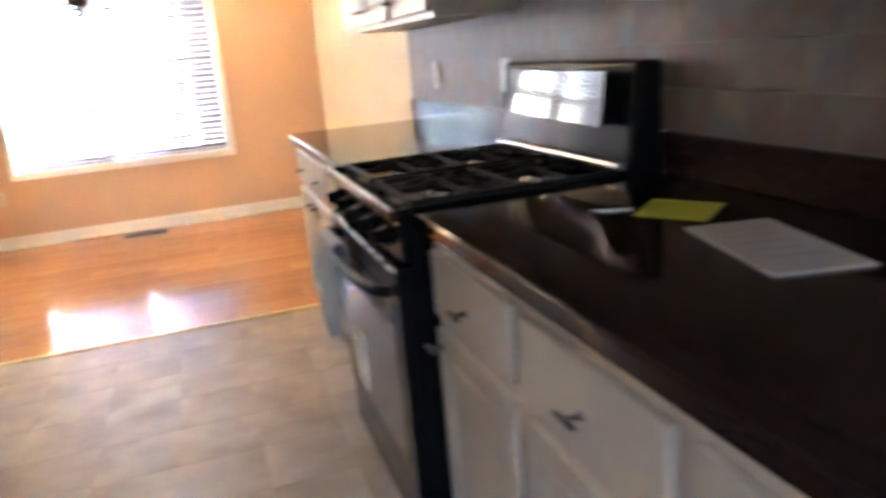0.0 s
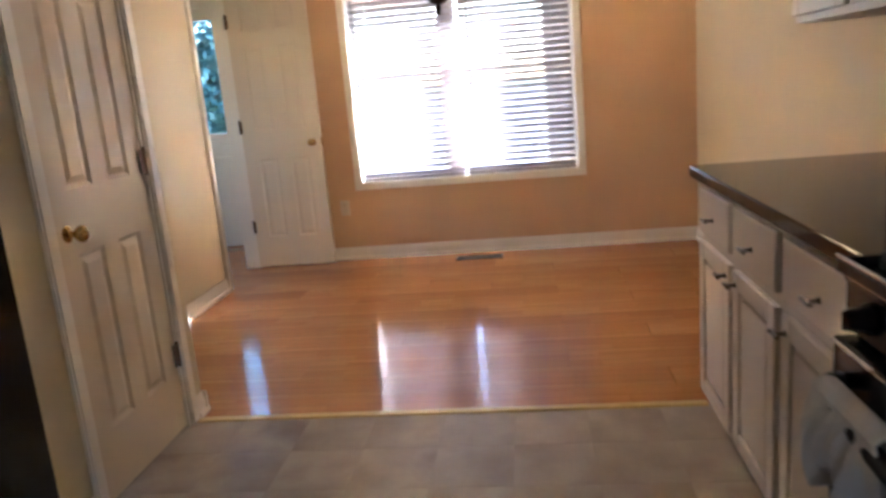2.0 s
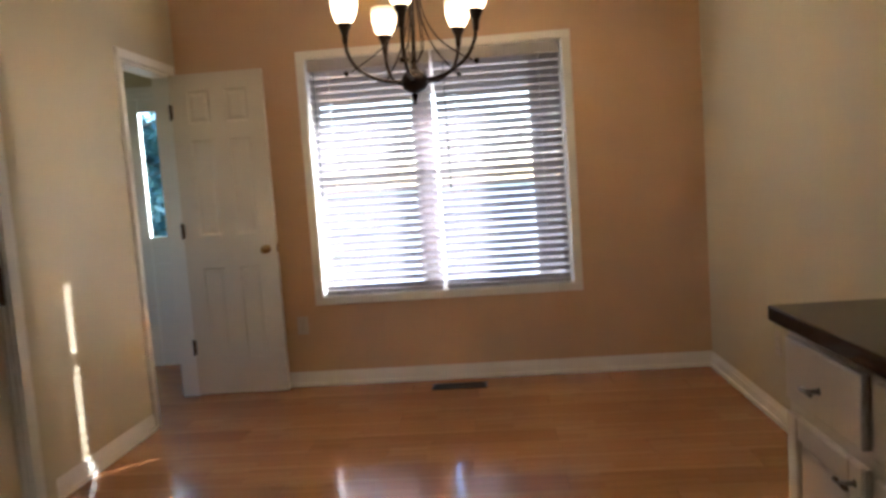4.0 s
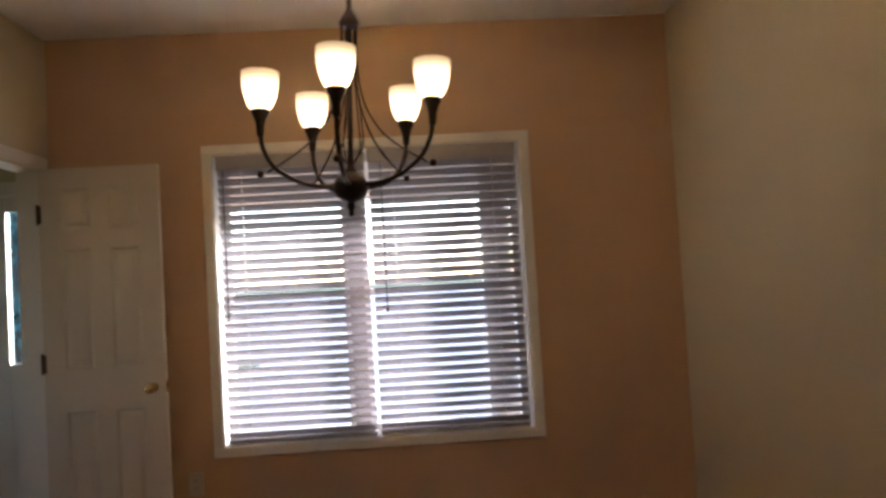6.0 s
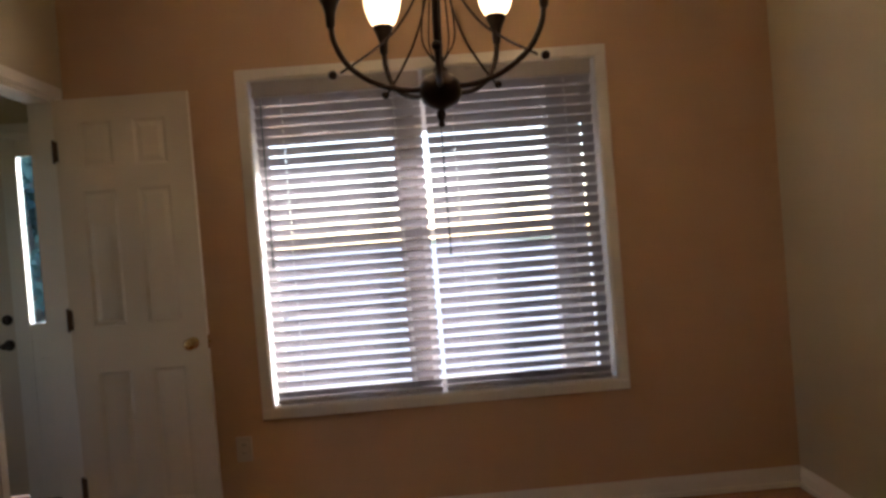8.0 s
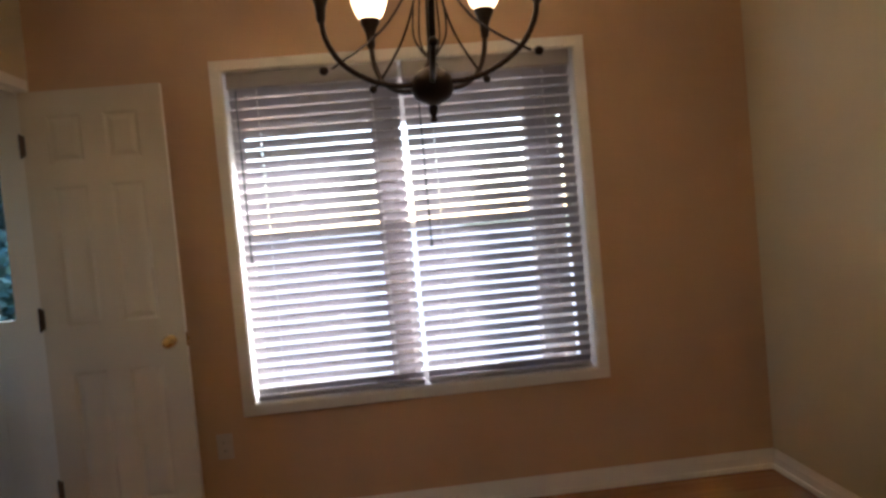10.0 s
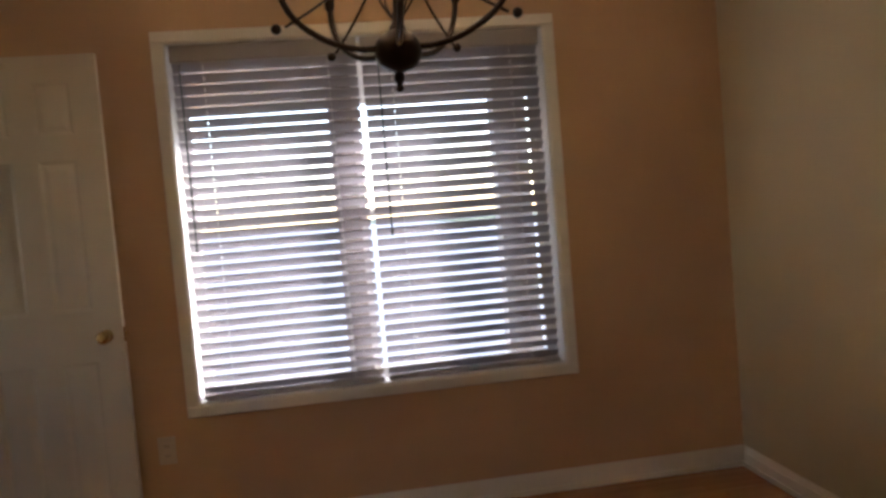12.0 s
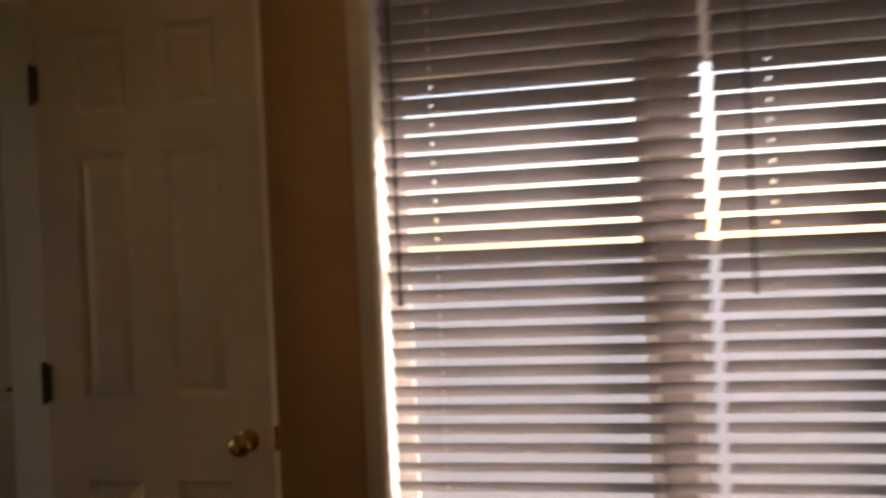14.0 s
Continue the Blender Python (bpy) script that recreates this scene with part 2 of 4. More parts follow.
def tube(bm, pts, radius, seg=8, closed=False):
    """A round rod along points; radius is a number or one for each point."""
    pts = [Vector(p) for p in pts]
    n = len(pts)
    rad = radius if isinstance(radius, (list, tuple)) else [radius] * n
    rings, up = [], None
    for i, p in enumerate(pts):
        a = pts[(i - 1) % n] if closed else pts[max(i - 1, 0)]
        b = pts[(i + 1) % n] if closed else pts[min(i + 1, n - 1)]
        d = (b - a).normalized()
        if up is None:
            up = Vector((0, 0, 1)) if abs(d.z) < 0.9 else Vector((1, 0, 0))
        side = d.cross(up).normalized()
        up = side.cross(d).normalized()
        rings.append([bm.verts.new(p + rad[i] * (math.cos(2 * math.pi * k / seg) * side + math.sin(2 * math.pi * k / seg) * up))
                      for k in range(seg)])
    faces = []
    pairs = list(zip(rings, rings[1:])) + ([(rings[-1], rings[0])] if closed else [])
    for a, b in pairs:
        for k in range(seg):
            j = (k + 1) % seg
            faces.append(bm.faces.new((a[k], a[j], b[j], b[k])))
    if not closed:
        faces += [bm.faces.new(rings[0]), bm.faces.new(rings[-1])]
    bmesh.ops.recalc_face_normals(bm, faces=faces)
    return bm


def spline(pts, steps=8):
    """Points of a smooth curve through the given ones."""
    p = [Vector(q) for q in pts]
    p = [2 * p[0] - p[1]] + p + [2 * p[-1] - p[-2]]
    out = []
    for i in range(1, len(p) - 2):
        for k in range(steps):
            t = k / steps
            out.append(0.5 * (2 * p[i] + (p[i + 1] - p[i - 1]) * t + (2 * p[i - 1] - 5 * p[i] + 4 * p[i + 1] - p[i + 2]) * t * t
                              + (3 * p[i] - p[i - 1] - 3 * p[i + 1] + p[i + 2]) * t ** 3))
    return out + [p[-2]]


def mesh_of(name, bm, material, smooth=False):
    me = bpy.data.meshes.new(name)
    bm.to_mesh(me)
    bm.free()
    me.materials.append(material)
    if smooth:
        for f in me.polygons:
            f.use_smooth = True
        me.set_sharp_from_angle(angle=radians(40))
    return me


def thing(name, at, label, category, group="", kind=""):
    """A thing made of parts: an Empty at its base."""
    ob = new(name)
    ob.location = at
    ob.empty_display_size = 0.1
    ORIGIN[ob] = Vector(at)
    return tagged(ob, label, category, group, kind)


def part(name, bm, material, parent, label="", smooth=False):
    """One mesh under a thing or a part, given in the world's metres."""
    o = ORIGIN[parent]
    bm.transform(Matrix.Translation(-o))
    ob = new(name, mesh_of(name, bm, material, smooth))
    ob.parent = parent
    ORIGIN[ob] = o
    return tagged(ob, label)


def solid(name, bm, material, label, category, kind="structure", smooth=False, group=""):
    """A thing that is one mesh, given in the world's metres."""
    ob = new(name, mesh_of(name, bm, material, smooth))
    ORIGIN[ob] = Vector((0, 0, 0))
    return tagged(ob, label, category, group, kind)


def piece(name, me, parent, at, rot=0.0):
    """One of many alike pieces on a shared mesh."""
    ob = new(name, me)
    ob.parent = parent
    ob.location = Vector(at) - ORIGIN[parent]
    ob.rotation_euler = (0, 0, rot)
    return ob


# ---- plan ----
EAST = 0.012
LEFT, PANTRY, HALL_Y, CEILING, BACK = -3.27, -2.60, 0.82, 2.74, -8.2
SEAM = -2.77
WX0, WX1, WZ0, WZ1 = -2.435, -0.82, 0.578, 2.092

# ---- large structure ----
wall_north = solid("wall_north", boxes(
    (LEFT, 0, 0, WX0, 0.15, CEILING), (WX1, 0, 0, 0.12, 0.15, CEILING),
    (WX0, 0, 0, WX1, 0.15, WZ0), (WX0, 0, WZ1, WX1, 0.15, CEILING)), WALL, "tan painted dining room wall around the wide window", "wall")
wall_east = solid("wall_east", boxes((EAST, BACK, 0, 0.15, 0, CEILING)), WALL_SIDE, "tan painted side wall behind the kitchen counter", "wall")
DY0, DY1, DZ = -0.715, -0.095, 2.055
wall_west = solid("wall_west", boxes(
    (LEFT - 0.11, -2.84, 0, LEFT, DY0, CEILING), (LEFT - 0.11, DY1, 0, LEFT, HALL_Y, CEILING), (LEFT - 0.11, DY0, DZ, LEFT, DY1, CEILING)),
    WALL_SIDE, "tan painted wall with the doorway to the entry hall", "wall")
PY0, PY1 = -3.425, -2.815
wall_pantry = solid("wall_pantry", boxes(
    (PANTRY - 0.11, PY1, 0, PANTRY, -2.69, CEILING), (PANTRY - 0.11, -3.655, 0, PANTRY, PY0, CEILING),
    (PANTRY - 0.11, BACK, 0, PANTRY, -4.60, CEILING), (PANTRY - 0.11, -4.60, 1.86, PANTRY, -3.655, CEILING),
    (PANTRY - 0.11, PY0, DZ, PANTRY, PY1, CEILING), (LEFT, -2.84, 0, PANTRY - 0.11, -2.69, CEILING)),
    WALL_SIDE, "tan painted wall that holds the white pantry door", "wall")
# The unseen opening in this wall is added to light the kitchen.
wall_south = solid("wall_south", boxes(
    (PANTRY, BACK - 0.12, 0, -1.7, BACK, CEILING), (-1.1, BACK - 0.12, 0, 0.12, BACK, CEILING),
    (-1.7, BACK - 0.12, 2.0, -1.1, BACK, CEILING), (-1.7, BACK - 0.12, 0, -1.1, BACK, 1.2)), WALL_SIDE, "tan wall at the back of the kitchen with an added light opening", "wall")
HX = -5.3
SLX0, SLX1 = -3.99, -3.62
# West side has an opening added out of view to bring daylight in.
wall_hall = solid("wall_hall", boxes(
    (HX, HALL_Y, 2.08, LEFT, HALL_Y + 0.14, CEILING), (HX, HALL_Y, 0, -4.96, HALL_Y + 0.14, 2.08),
    (SLX1, HALL_Y, 0, LEFT, HALL_Y + 0.14, 2.08),
    (HX - 0.11, -2.3, 0, HX, -1.3, CEILING), (HX - 0.11, -0.8, 0, HX, HALL_Y + 0.14, CEILING), (HX - 0.11, -1.3, 2.0, HX, -0.8, CEILING), (HX - 0.11, -1.3, 0, HX, -0.8, 0.9), (HX, -2.3, 0, LEFT - 0.11, -2.2, CEILING)),
    WALL_SIDE, "tan painted walls that close the entry hall, with an added daylight opening", "wall")
ceiling = solid("ceiling", boxes((HX - 0.11, BACK - 0.12, CEILING, 0.12, HALL_Y + 0.14, CEILING + 0.1)), CEIL, "plain white textured ceiling", "ceiling")
floor = solid("floor", boxes((HX - 0.11, SEAM, -0.12, 0.12, HALL_Y + 0.14, -0.008)), SUBFLOOR,
              "glossy orange-brown laminate plank floor", "floor")
kitchen_floor = solid("kitchen_floor", boxes((LEFT, BACK - 0.12, -0.12, 0.15, SEAM, -0.0012)), GROUT,
                      "grey-brown mottled vinyl tile kitchen floor", "floor")
ground = solid("ground", boxes((-400, 0.96, -0.45, 400, 500, -0.35), (-400, -400, -0.45, -5.45, 0.96, -0.35), (0.2, -400, -0.45, 400, 0.96, -0.35),
                               (-5.45, -400, -0.45, 0.2, -8.35, -0.35)),
               GRASS, "green lawn outside the house", "ground")


def baseboard(name, rows):
    """Painted skirting: a board, its thinner moulded top and a shoe. Rows are (x0, y0, x1, y1, nx, ny) along the wall's face."""
    bm = bmesh.new()
    for x0, y0, x1, y1, nx, ny in rows:
        for z0, z1, d in ((0.0, 0.022, 0.022), (0.022, 0.066, 0.013), (0.066, 0.080, 0.0095), (0.080, 0.092, 0.006)):
            ax, bx = sorted((x0, x1)) if ny else sorted((x0, x0 + nx * d))
            ay, by = sorted((y0, y1)) if nx else sorted((y0, y0 + ny * d))
            box(bm, ax, ay, z0, bx, by, z1)
    return solid(name, bm, TRIM, "white painted baseboard with a moulded top edge", "baseboard")


baseboard("baseboard", [(LEFT, 0, EAST, 0, 0, -1)])
baseboard("baseboard_east", [(EAST, -2.885, EAST, -0.022, -1, 0)])
baseboard("baseboard_west", [(LEFT, -2.69, LEFT, DY0 - 0.06, 1, 0), (LEFT + 0.022, -2.69, PANTRY + 0.02, -2.69, 0, 1), (PANTRY, -2.69, PANTRY, -2.757, 1, 0)])
baseboard("baseboard_pantry", [(PANTRY, PY0 - 0.062, PANTRY, -3.655, 1, 0)])
baseboard("baseboard_hall", [(HX, HALL_Y, -5.02, HALL_Y, 0, -1), (SLX1 + 0.06, HALL_Y, LEFT - 0.11, HALL_Y, 0, -1), (LEFT - 0.11, DY1 + 0.06, LEFT - 0.11, HALL_Y - 0.022, -1, 0)])

threshold = solid("threshold_strip", boxes((PANTRY + 0.0, SEAM - 0.022, -0.002, -0.575, SEAM + 0.018, 0.006), bevel=0.0025),
                  GOLDSTRIP, "narrow golden metal strip between laminate and vinyl floor", "trim")


def casing(name, parent_label, plane, a0, a1, z0, z1, n, w=0.058, sill=False, t=0.017):
    """A painted frame round an opening. plane: ('x' or 'y', value); n: the side it stands out to."""
    th = thing(name, (0, 0, 0), parent_label, "trim", kind="structure")
    ax, v = plane

    def board(nm, p0, q0, p1, q1):
        bm = bmesh.new()
        for d0, d1, shrink in ((0.0, t * 0.6, 0.0), (t * 0.6, t, 0.006)):
            lo, hi = sorted((v + n * d0, v + n * d1))
            if ax == "y":
                box(bm, p0 + shrink, lo, q0 + shrink, p1 - shrink, hi, q1 - shrink)
            else:
                box(bm, lo, p0 + shrink, q0 + shrink, hi, p1 - shrink, q1 - shrink)
        part(nm, bm, TRIM, th)

    board("side_casing", a0 - w, z0, a0, z1 if sill else z1)
    board("side_casing", a1, z0, a1 + w, z1)
    board("head_casing", a0 - w, z1, a1 + w, z1 + w)
    if sill:
        board("bottom_casing", a0 - w, z0 - w, a1 + w, z0)
    return th


casing("window_trim", "white painted picture-frame casing around the window", ("y", 0.0), WX0, WX1, WZ0, WZ1, -1, w=0.051, sill=True)
casing("doorway_trim", "white painted casing around the hall doorway", ("x", LEFT), DY0, DY1 - 0.004, 0, DZ, 1, w=0.056)
casing("pantry_trim", "white painted casing around the pantry door", ("x", PANTRY), PY0, PY1, 0, DZ, 1, w=0.056)
solid("doorway_jamb", boxes((LEFT - 0.11, DY0, 0, LEFT, DY0 + 0.018, DZ), (LEFT - 0.11, DY1 - 0.018, 0, LEFT, DY1, DZ),
                            (LEFT - 0.11, DY0 + 0.018, DZ - 0.018, LEFT, DY1 - 0.018, DZ)), TRIM, "white painted jamb lining the hall doorway", "trim")
solid("pantry_jamb", boxes((PANTRY - 0.11, PY0, 0, PANTRY, PY0 + 0.012, DZ), (PANTRY - 0.11, PY1 - 0.012, 0, PANTRY, PY1, DZ),
                           (PANTRY - 0.11, PY0 + 0.012, DZ - 0.012, PANTRY, PY1 - 0.012, DZ)), TRIM, "white painted jamb of the pantry door", "trim")
solid("pantry_back", boxes((LEFT, -3.655, 0, PANTRY - 0.11, -3.57, CEILING), (LEFT - 0.11, -4.7, 0, LEFT, -2.84, CEILING), (LEFT, -4.7, 0, PANTRY - 0.11, -4.6, CEILING)), WALL_SIDE, "plain walls of the pantry closet and refrigerator alcove", "wall")

# ---- front window ----
window_1 = thing("window_1", (-1.63, 0.1, WZ0), "wide white vinyl window with two double-hung panes behind blinds", "window", kind="structure")
FR = 0.022
part("window_frame", boxes((WX0, 0.112, WZ0, WX0 + FR, 0.162, WZ1), (WX1 - FR, 0.112, WZ0, WX1, 0.162, WZ1),
                           (WX0 + FR, 0.112, WZ0, WX1 - FR, 0.162, WZ0 + FR), (WX0 + FR, 0.112, WZ1 - FR, WX1 - FR, 0.162, WZ1)),
     VINYLFRAME, window_1)
# Set left of centre, where the mullion's shadow band shows.
MX0, MX1 = -1.762, -1.682
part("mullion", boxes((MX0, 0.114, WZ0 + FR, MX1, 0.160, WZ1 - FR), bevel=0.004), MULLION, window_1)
part("reveal", boxes((WX0 - 0.002, 0.001, WZ0 - 0.002, WX0 + 0.003, 0.112, WZ1 + 0.002), (WX1 - 0.003, 0.001, WZ0 - 0.002, WX1 + 0.002, 0.112, WZ1 + 0.002),
                     (WX0 + 0.003, 0.001, WZ0 - 0.002, WX1 - 0.003, 0.112, WZ0 + 0.003), (WX0 + 0.003, 0.001, WZ1 - 0.003, WX1 - 0.003, 0.112, WZ1 + 0.002)), VINYLFRAME, window_1)
MID = 1.33
for a, b in ((WX0 + FR, MX0), (MX1, WX1 - FR)):
    for z0, z1, yy in ((WZ0 + FR, MID + 0.018, 0.116), (MID - 0.018, WZ1 - FR, 0.138)):
        f = 0.028
        sash = part("sash", boxes((a, yy, z0, a + f, yy + 0.02, z1), (b - f, yy, z0, b, yy + 0.02, z1),
                                  (a + f, yy, z0, b - f, yy + 0.02, z0 + f), (a + f, yy, z1 - f, b - f, yy + 0.02, z1)), VINYLFRAME, window_1)
        pane = part("pane", boxes((a + f, yy + 0.008, z0 + f, b - f, yy + 0.012, z1 - f)), GLASS, sash)
        pane.visible_shadow = False


def slat_mesh(length):
    """A flat slat with two cord holes, centred, along x."""
    w, t, hole, slot = 0.0495, 0.0028, 0.0050, 0.016
    hx = length / 2 - 0.125
    bm = bmesh.new()
    h, y0, y1 = length / 2, -w / 2, w / 2
    for x0, x1 in ((-h, -hx - hole / 2), (-hx + hole / 2, hx - hole / 2), (hx + hole / 2, h)):
        box(bm, x0, y0, -t / 2, x1, y1, t / 2)
    for c in (-hx, hx):
        box(bm, c - hole / 2, y0, -t / 2, c + hole / 2, -slot / 2, t / 2)
        box(bm, c - hole / 2, slot / 2, -t / 2, c + hole / 2, y1, t / 2)
    bm.transform(Matrix.Rotation(radians(-42), 4, "X"))
    return mesh_of("slat", bm, SLAT)


def blind(x0, x1, wand_in, label):
    """A horizontal faux-wood blind hung inside the casing, slats half open."""
    y = 0.032
    b = thing("window_blind", ((x0 + x1) / 2, y, WZ1), label, "blind", "blinds in the window")
    part("headrail", boxes((x0, y - 0.022, WZ1 - 0.045, x1, y + 0.024, WZ1 - 0.002), bevel=0.003), TRIM, b)
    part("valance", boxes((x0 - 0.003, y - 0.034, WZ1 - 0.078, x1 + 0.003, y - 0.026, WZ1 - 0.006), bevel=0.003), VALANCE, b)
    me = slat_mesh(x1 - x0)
    z, pitch = WZ1 - 0.094, 0.0473
    zs = []
    while z > WZ0 + 0.045:
        zs.append(z)
        z -= pitch
    for k in zs:
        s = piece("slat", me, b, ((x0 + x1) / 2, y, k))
        s.rotation_euler = (radians(random.uniform(-1.3, 1.3)), radians(random.uniform(-0.12, 0.12)), 0)
    part("bottom_rail", boxes((x0, y - 0.024, WZ0 + 0.008, x1, y + 0.024, WZ0 + 0.030), bevel=0.004), SLAT, b)
    hx = (x1 - x0) / 2 - 0.125
    for c in ((x0 + x1) / 2 - hx, (x0 + x1) / 2 + hx):
        for dy in (-0.0225, 0.0225):
            part("ladder_cord", tube(bmesh.new(), [(c, y + dy, WZ1 - 0.05), (c, y + dy, WZ0 + 0.028)], 0.0008, 5), CORDMAT, b)
    wx = x0 + wand_in
    wand = part("tilt_wand", tube(bmesh.new(), [(wx, y - 0.030, WZ1 - 0.085), (wx + 0.001, y - 0.046, WZ1 - 0.16), (wx, y - 0.047, 1.25)], 0.0042, 6), WANDMAT, b,
                "slim grey tilt wand")
    part("wand_tip", lathe(bmesh.new(), [(0.003, 0.03), (0.0062, 0.024), (0.0062, 0.004), (0.003, 0.0)], (wx, y - 0.047, 1.222), 8), WANDMAT, wand)
    return b


blind(WX0 + 0.020, -1.646, 0.036, "white horizontal slat blind, lowered and half open, beside its twin")
blind(-1.624, WX1 - 0.024, 0.066, "white horizontal slat blind, lowered with slats tilted half open")


def knob_set(parent, at, direction, material, label):
    """A round door knob on a rose. direction: unit vector out of the door."""
    ax = "y" if abs(direction[1]) > 0.5 else "x"
    s = direction[1] if ax == "y" else direction[0]
    prof = [(0.027, 0.0), (0.027, 0.003), (0.020, 0.007), (0.011, 0.012), (0.010, 0.028), (0.019, 0.034), (0.0265, 0.044), (0.0265, 0.054), (0.020, 0.062), (0.006, 0.065)]
    part("door_knob", lathe(bmesh.new(), [(r, h * s) for r, h in prof], at, 20, ax), material, parent, label, smooth=True)


def moulded(c0, c1, q0, q1, ax, v, n):
    """A door panel: a moulding that falls from the stiles, a narrow channel and a field that rises again."""
    bm, loops = bmesh.new(), []
    for inset, depth in ((0.0, 0.0005), (0.004, 0.003), (0.012, 0.0075), (0.018, 0.0075), (0.036, 0.0020), (0.039, 0.0016)):
        y = v - n * depth
        loops.append([bm.verts.new((p, y, q) if ax == "x" else (y, p, q)) for p, q in
                      ((c0 + inset, q0 + inset), (c1 - inset, q0 + inset), (c1 - inset, q1 - inset), (c0 + inset, q1 - inset))])
    for lo, hi in zip(loops, loops[1:]):
        for i in range(4):
            j = (i + 1) % 4
            bm.faces.new((lo[i], lo[j], hi[j], hi[i]))
    top = bm.faces.new(loops[-1])
    bmesh.ops.recalc_face_normals(bm, faces=bm.faces[:])
    if (top.normal.y if ax == "x" else top.normal.x) * n < 0:
        bmesh.ops.reverse_faces(bm, faces=bm.faces[:])
    return bm


def six_panel(name, ax, a0, a1, v, n, t, z0, z1, label, parent=None):
    """A moulded six-panel door leaf. ax: the axis along its width; v: its show face; n: the side that face looks to."""
    o = ((a0 + a1) / 2, v, 0) if ax == "x" else (v, (a0 + a1) / 2, 0)
    th = thing(name, o, label, "door", kind="structure")

    def bx(bm, p0, q0, p1, q1, d0, d1, bev=0.0):
        lo, hi = sorted((v - n * d0, v - n * d1))
        if ax == "x":
            box(bm, p0, lo, q0, p1, hi, q1, bev)
        else:
            box(bm, lo, p0, q0, hi, p1, q1, bev)

    w, deep = a1 - a0, 0.0105
    st, mid = 0.105 * w / 0.6, 0.095 * w / 0.6
    cols = ((a0 + st, (a0 + a1) / 2 - mid / 2), ((a0 + a1) / 2 + mid / 2, a1 - st))
    rows = ((z0 + 0.225, z0 + 0.815), (z0 + 1.02, z0 + 1.62), (z0 + 1.72, z0 + 1.925))
    bm = bmesh.new()
    bx(bm, a0, z0, a1, z1, deep, t)
    bx(bm, a0, z0, cols[0][0], z1, 0, deep)
    bx(bm, cols[1][1], z0, a1, z1, 0, deep)
    bx(bm, cols[0][1], z0, cols[1][0], z1, 0, deep)
    edges = [z0] + [k for r in rows for k in r] + [z1]
    for c0, c1 in cols:
        for q0, q1 in zip(edges[0::2], edges[1::2]):
            bx(bm, c0, q0, c1, q1, 0, deep)
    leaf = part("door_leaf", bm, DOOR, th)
    for c0, c1 in cols:
        for q0, q1 in rows:
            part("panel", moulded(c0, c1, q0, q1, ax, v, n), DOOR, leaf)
    return th


def hinges(door, x, y, zs, ax):
    for z in zs:
        bm = lathe(bmesh.new(), [(0.004, -0.052), (0.0065, -0.048), (0.0065, 0.048), (0.004, 0.052)], (x, y, z), 10)
        if ax == "x":
            box(bm, x - 0.003, y - 0.002, z - 0.044, x + 0.018, y + 0.003, z + 0.044)
        else:
            box(bm, x - 0.002, y - 0.034, z - 0.044, x + 0.002, y - 0.004, z + 0.044)
        part("hinge", bm, HINGE, door, "dark bronze hinge")


# open door of the hall doorway, swung back towards the window wall
OX0, OX1, OV = LEFT + 0.004, -2.676, -0.128
door_1 = six_panel("door_1", "x", OX0, OX1, OV, -1, 0.035, 0.012, 2.042, "open white six-panel interior door swung back against the tan wall")
knob_set(door_1, (OX1 - 0.062, OV, 0.925), (0, -1), BRASS, "polished brass door knob")
knob_set(door_1, (OX1 - 0.062, OV + 0.035, 0.925), (0, 1), BRASS, "polished brass door knob")
part("latch", boxes((OX1 - 0.001, OV + 0.006, 0.895, OX1 + 0.0015, OV + 0.029, 0.955), (OX1 + 0.0015, OV + 0.012, 0.918, OX1 + 0.012, OV + 0.023, 0.936)), BRASS, door_1, "brass latch plate")
hinges(door_1, OX0 - 0.006, OV - 0.004, (0.32, 1.07, 1.815), "x")

# closed pantry door
door_2 = six_panel("door_2", "y", PY0 + 0.015, PY1 - 0.015, PANTRY - 0.006, 1, 0.035, 0.012, 2.04, "closed white six-panel pantry door with a brass knob")
knob_set(door_2, (PANTRY - 0.006, PY0 + 0.077, 0.90), (1, 0), BRASS, "polished brass door knob")
hinges(door_2, PANTRY + 0.004, PY1 - 0.012, (0.31, 1.07, 1.815), "y")
part("strike_plate", boxes((PANTRY - 0.004, PY0 + 0.0125, 0.86, PANTRY + 0.0015, PY0 + 0.0155, 0.94)), HINGE, door_2, "dark bronze latch plate")

# front door and sidelight
FD0, FD1 = -4.92, -4.035
door_3 = six_panel("door_3", "x", FD0, FD1, HALL_Y + 0.03, -1, 0.045, 0.02, 2.05, "white panelled front door with dark handle and deadbolt")
part("deadbolt", lathe(bmesh.new(), [(0.03, 0), (0.03, -0.008), (0.012, -0.012), (0.012, -0.03), (0.006, -0.032)], (FD1 - 0.05, HALL_Y + 0.03, 1.03), 16, "y"), BRONZE, door_3, "dark bronze deadbolt", True)
bm = lathe(bmesh.new(), [(0.032, 0), (0.032, -0.006), (0.012, -0.012), (0.012, -0.045), (0.02, -0.05), (0.02, -0.06), (0.004, -0.062)], (FD1 - 0.05, HALL_Y + 0.03, 0.885), 16, "y")
box(bm, FD1 - 0.15, HALL_Y - 0.03, 0.876, FD1 - 0.045, HALL_Y - 0.016, 0.894, 0.004)
part("door_handle", bm, BRONZE, door_3, "dark bronze lever handle", True)
window_2 = thing("window_2", ((SLX0 + SLX1) / 2, HALL_Y, 0), "narrow half-glass sidelight beside the front door", "window", kind="structure")
GX0, GX1, GZ0, GZ1 = -3.942, -3.69, 1.0, 1.95
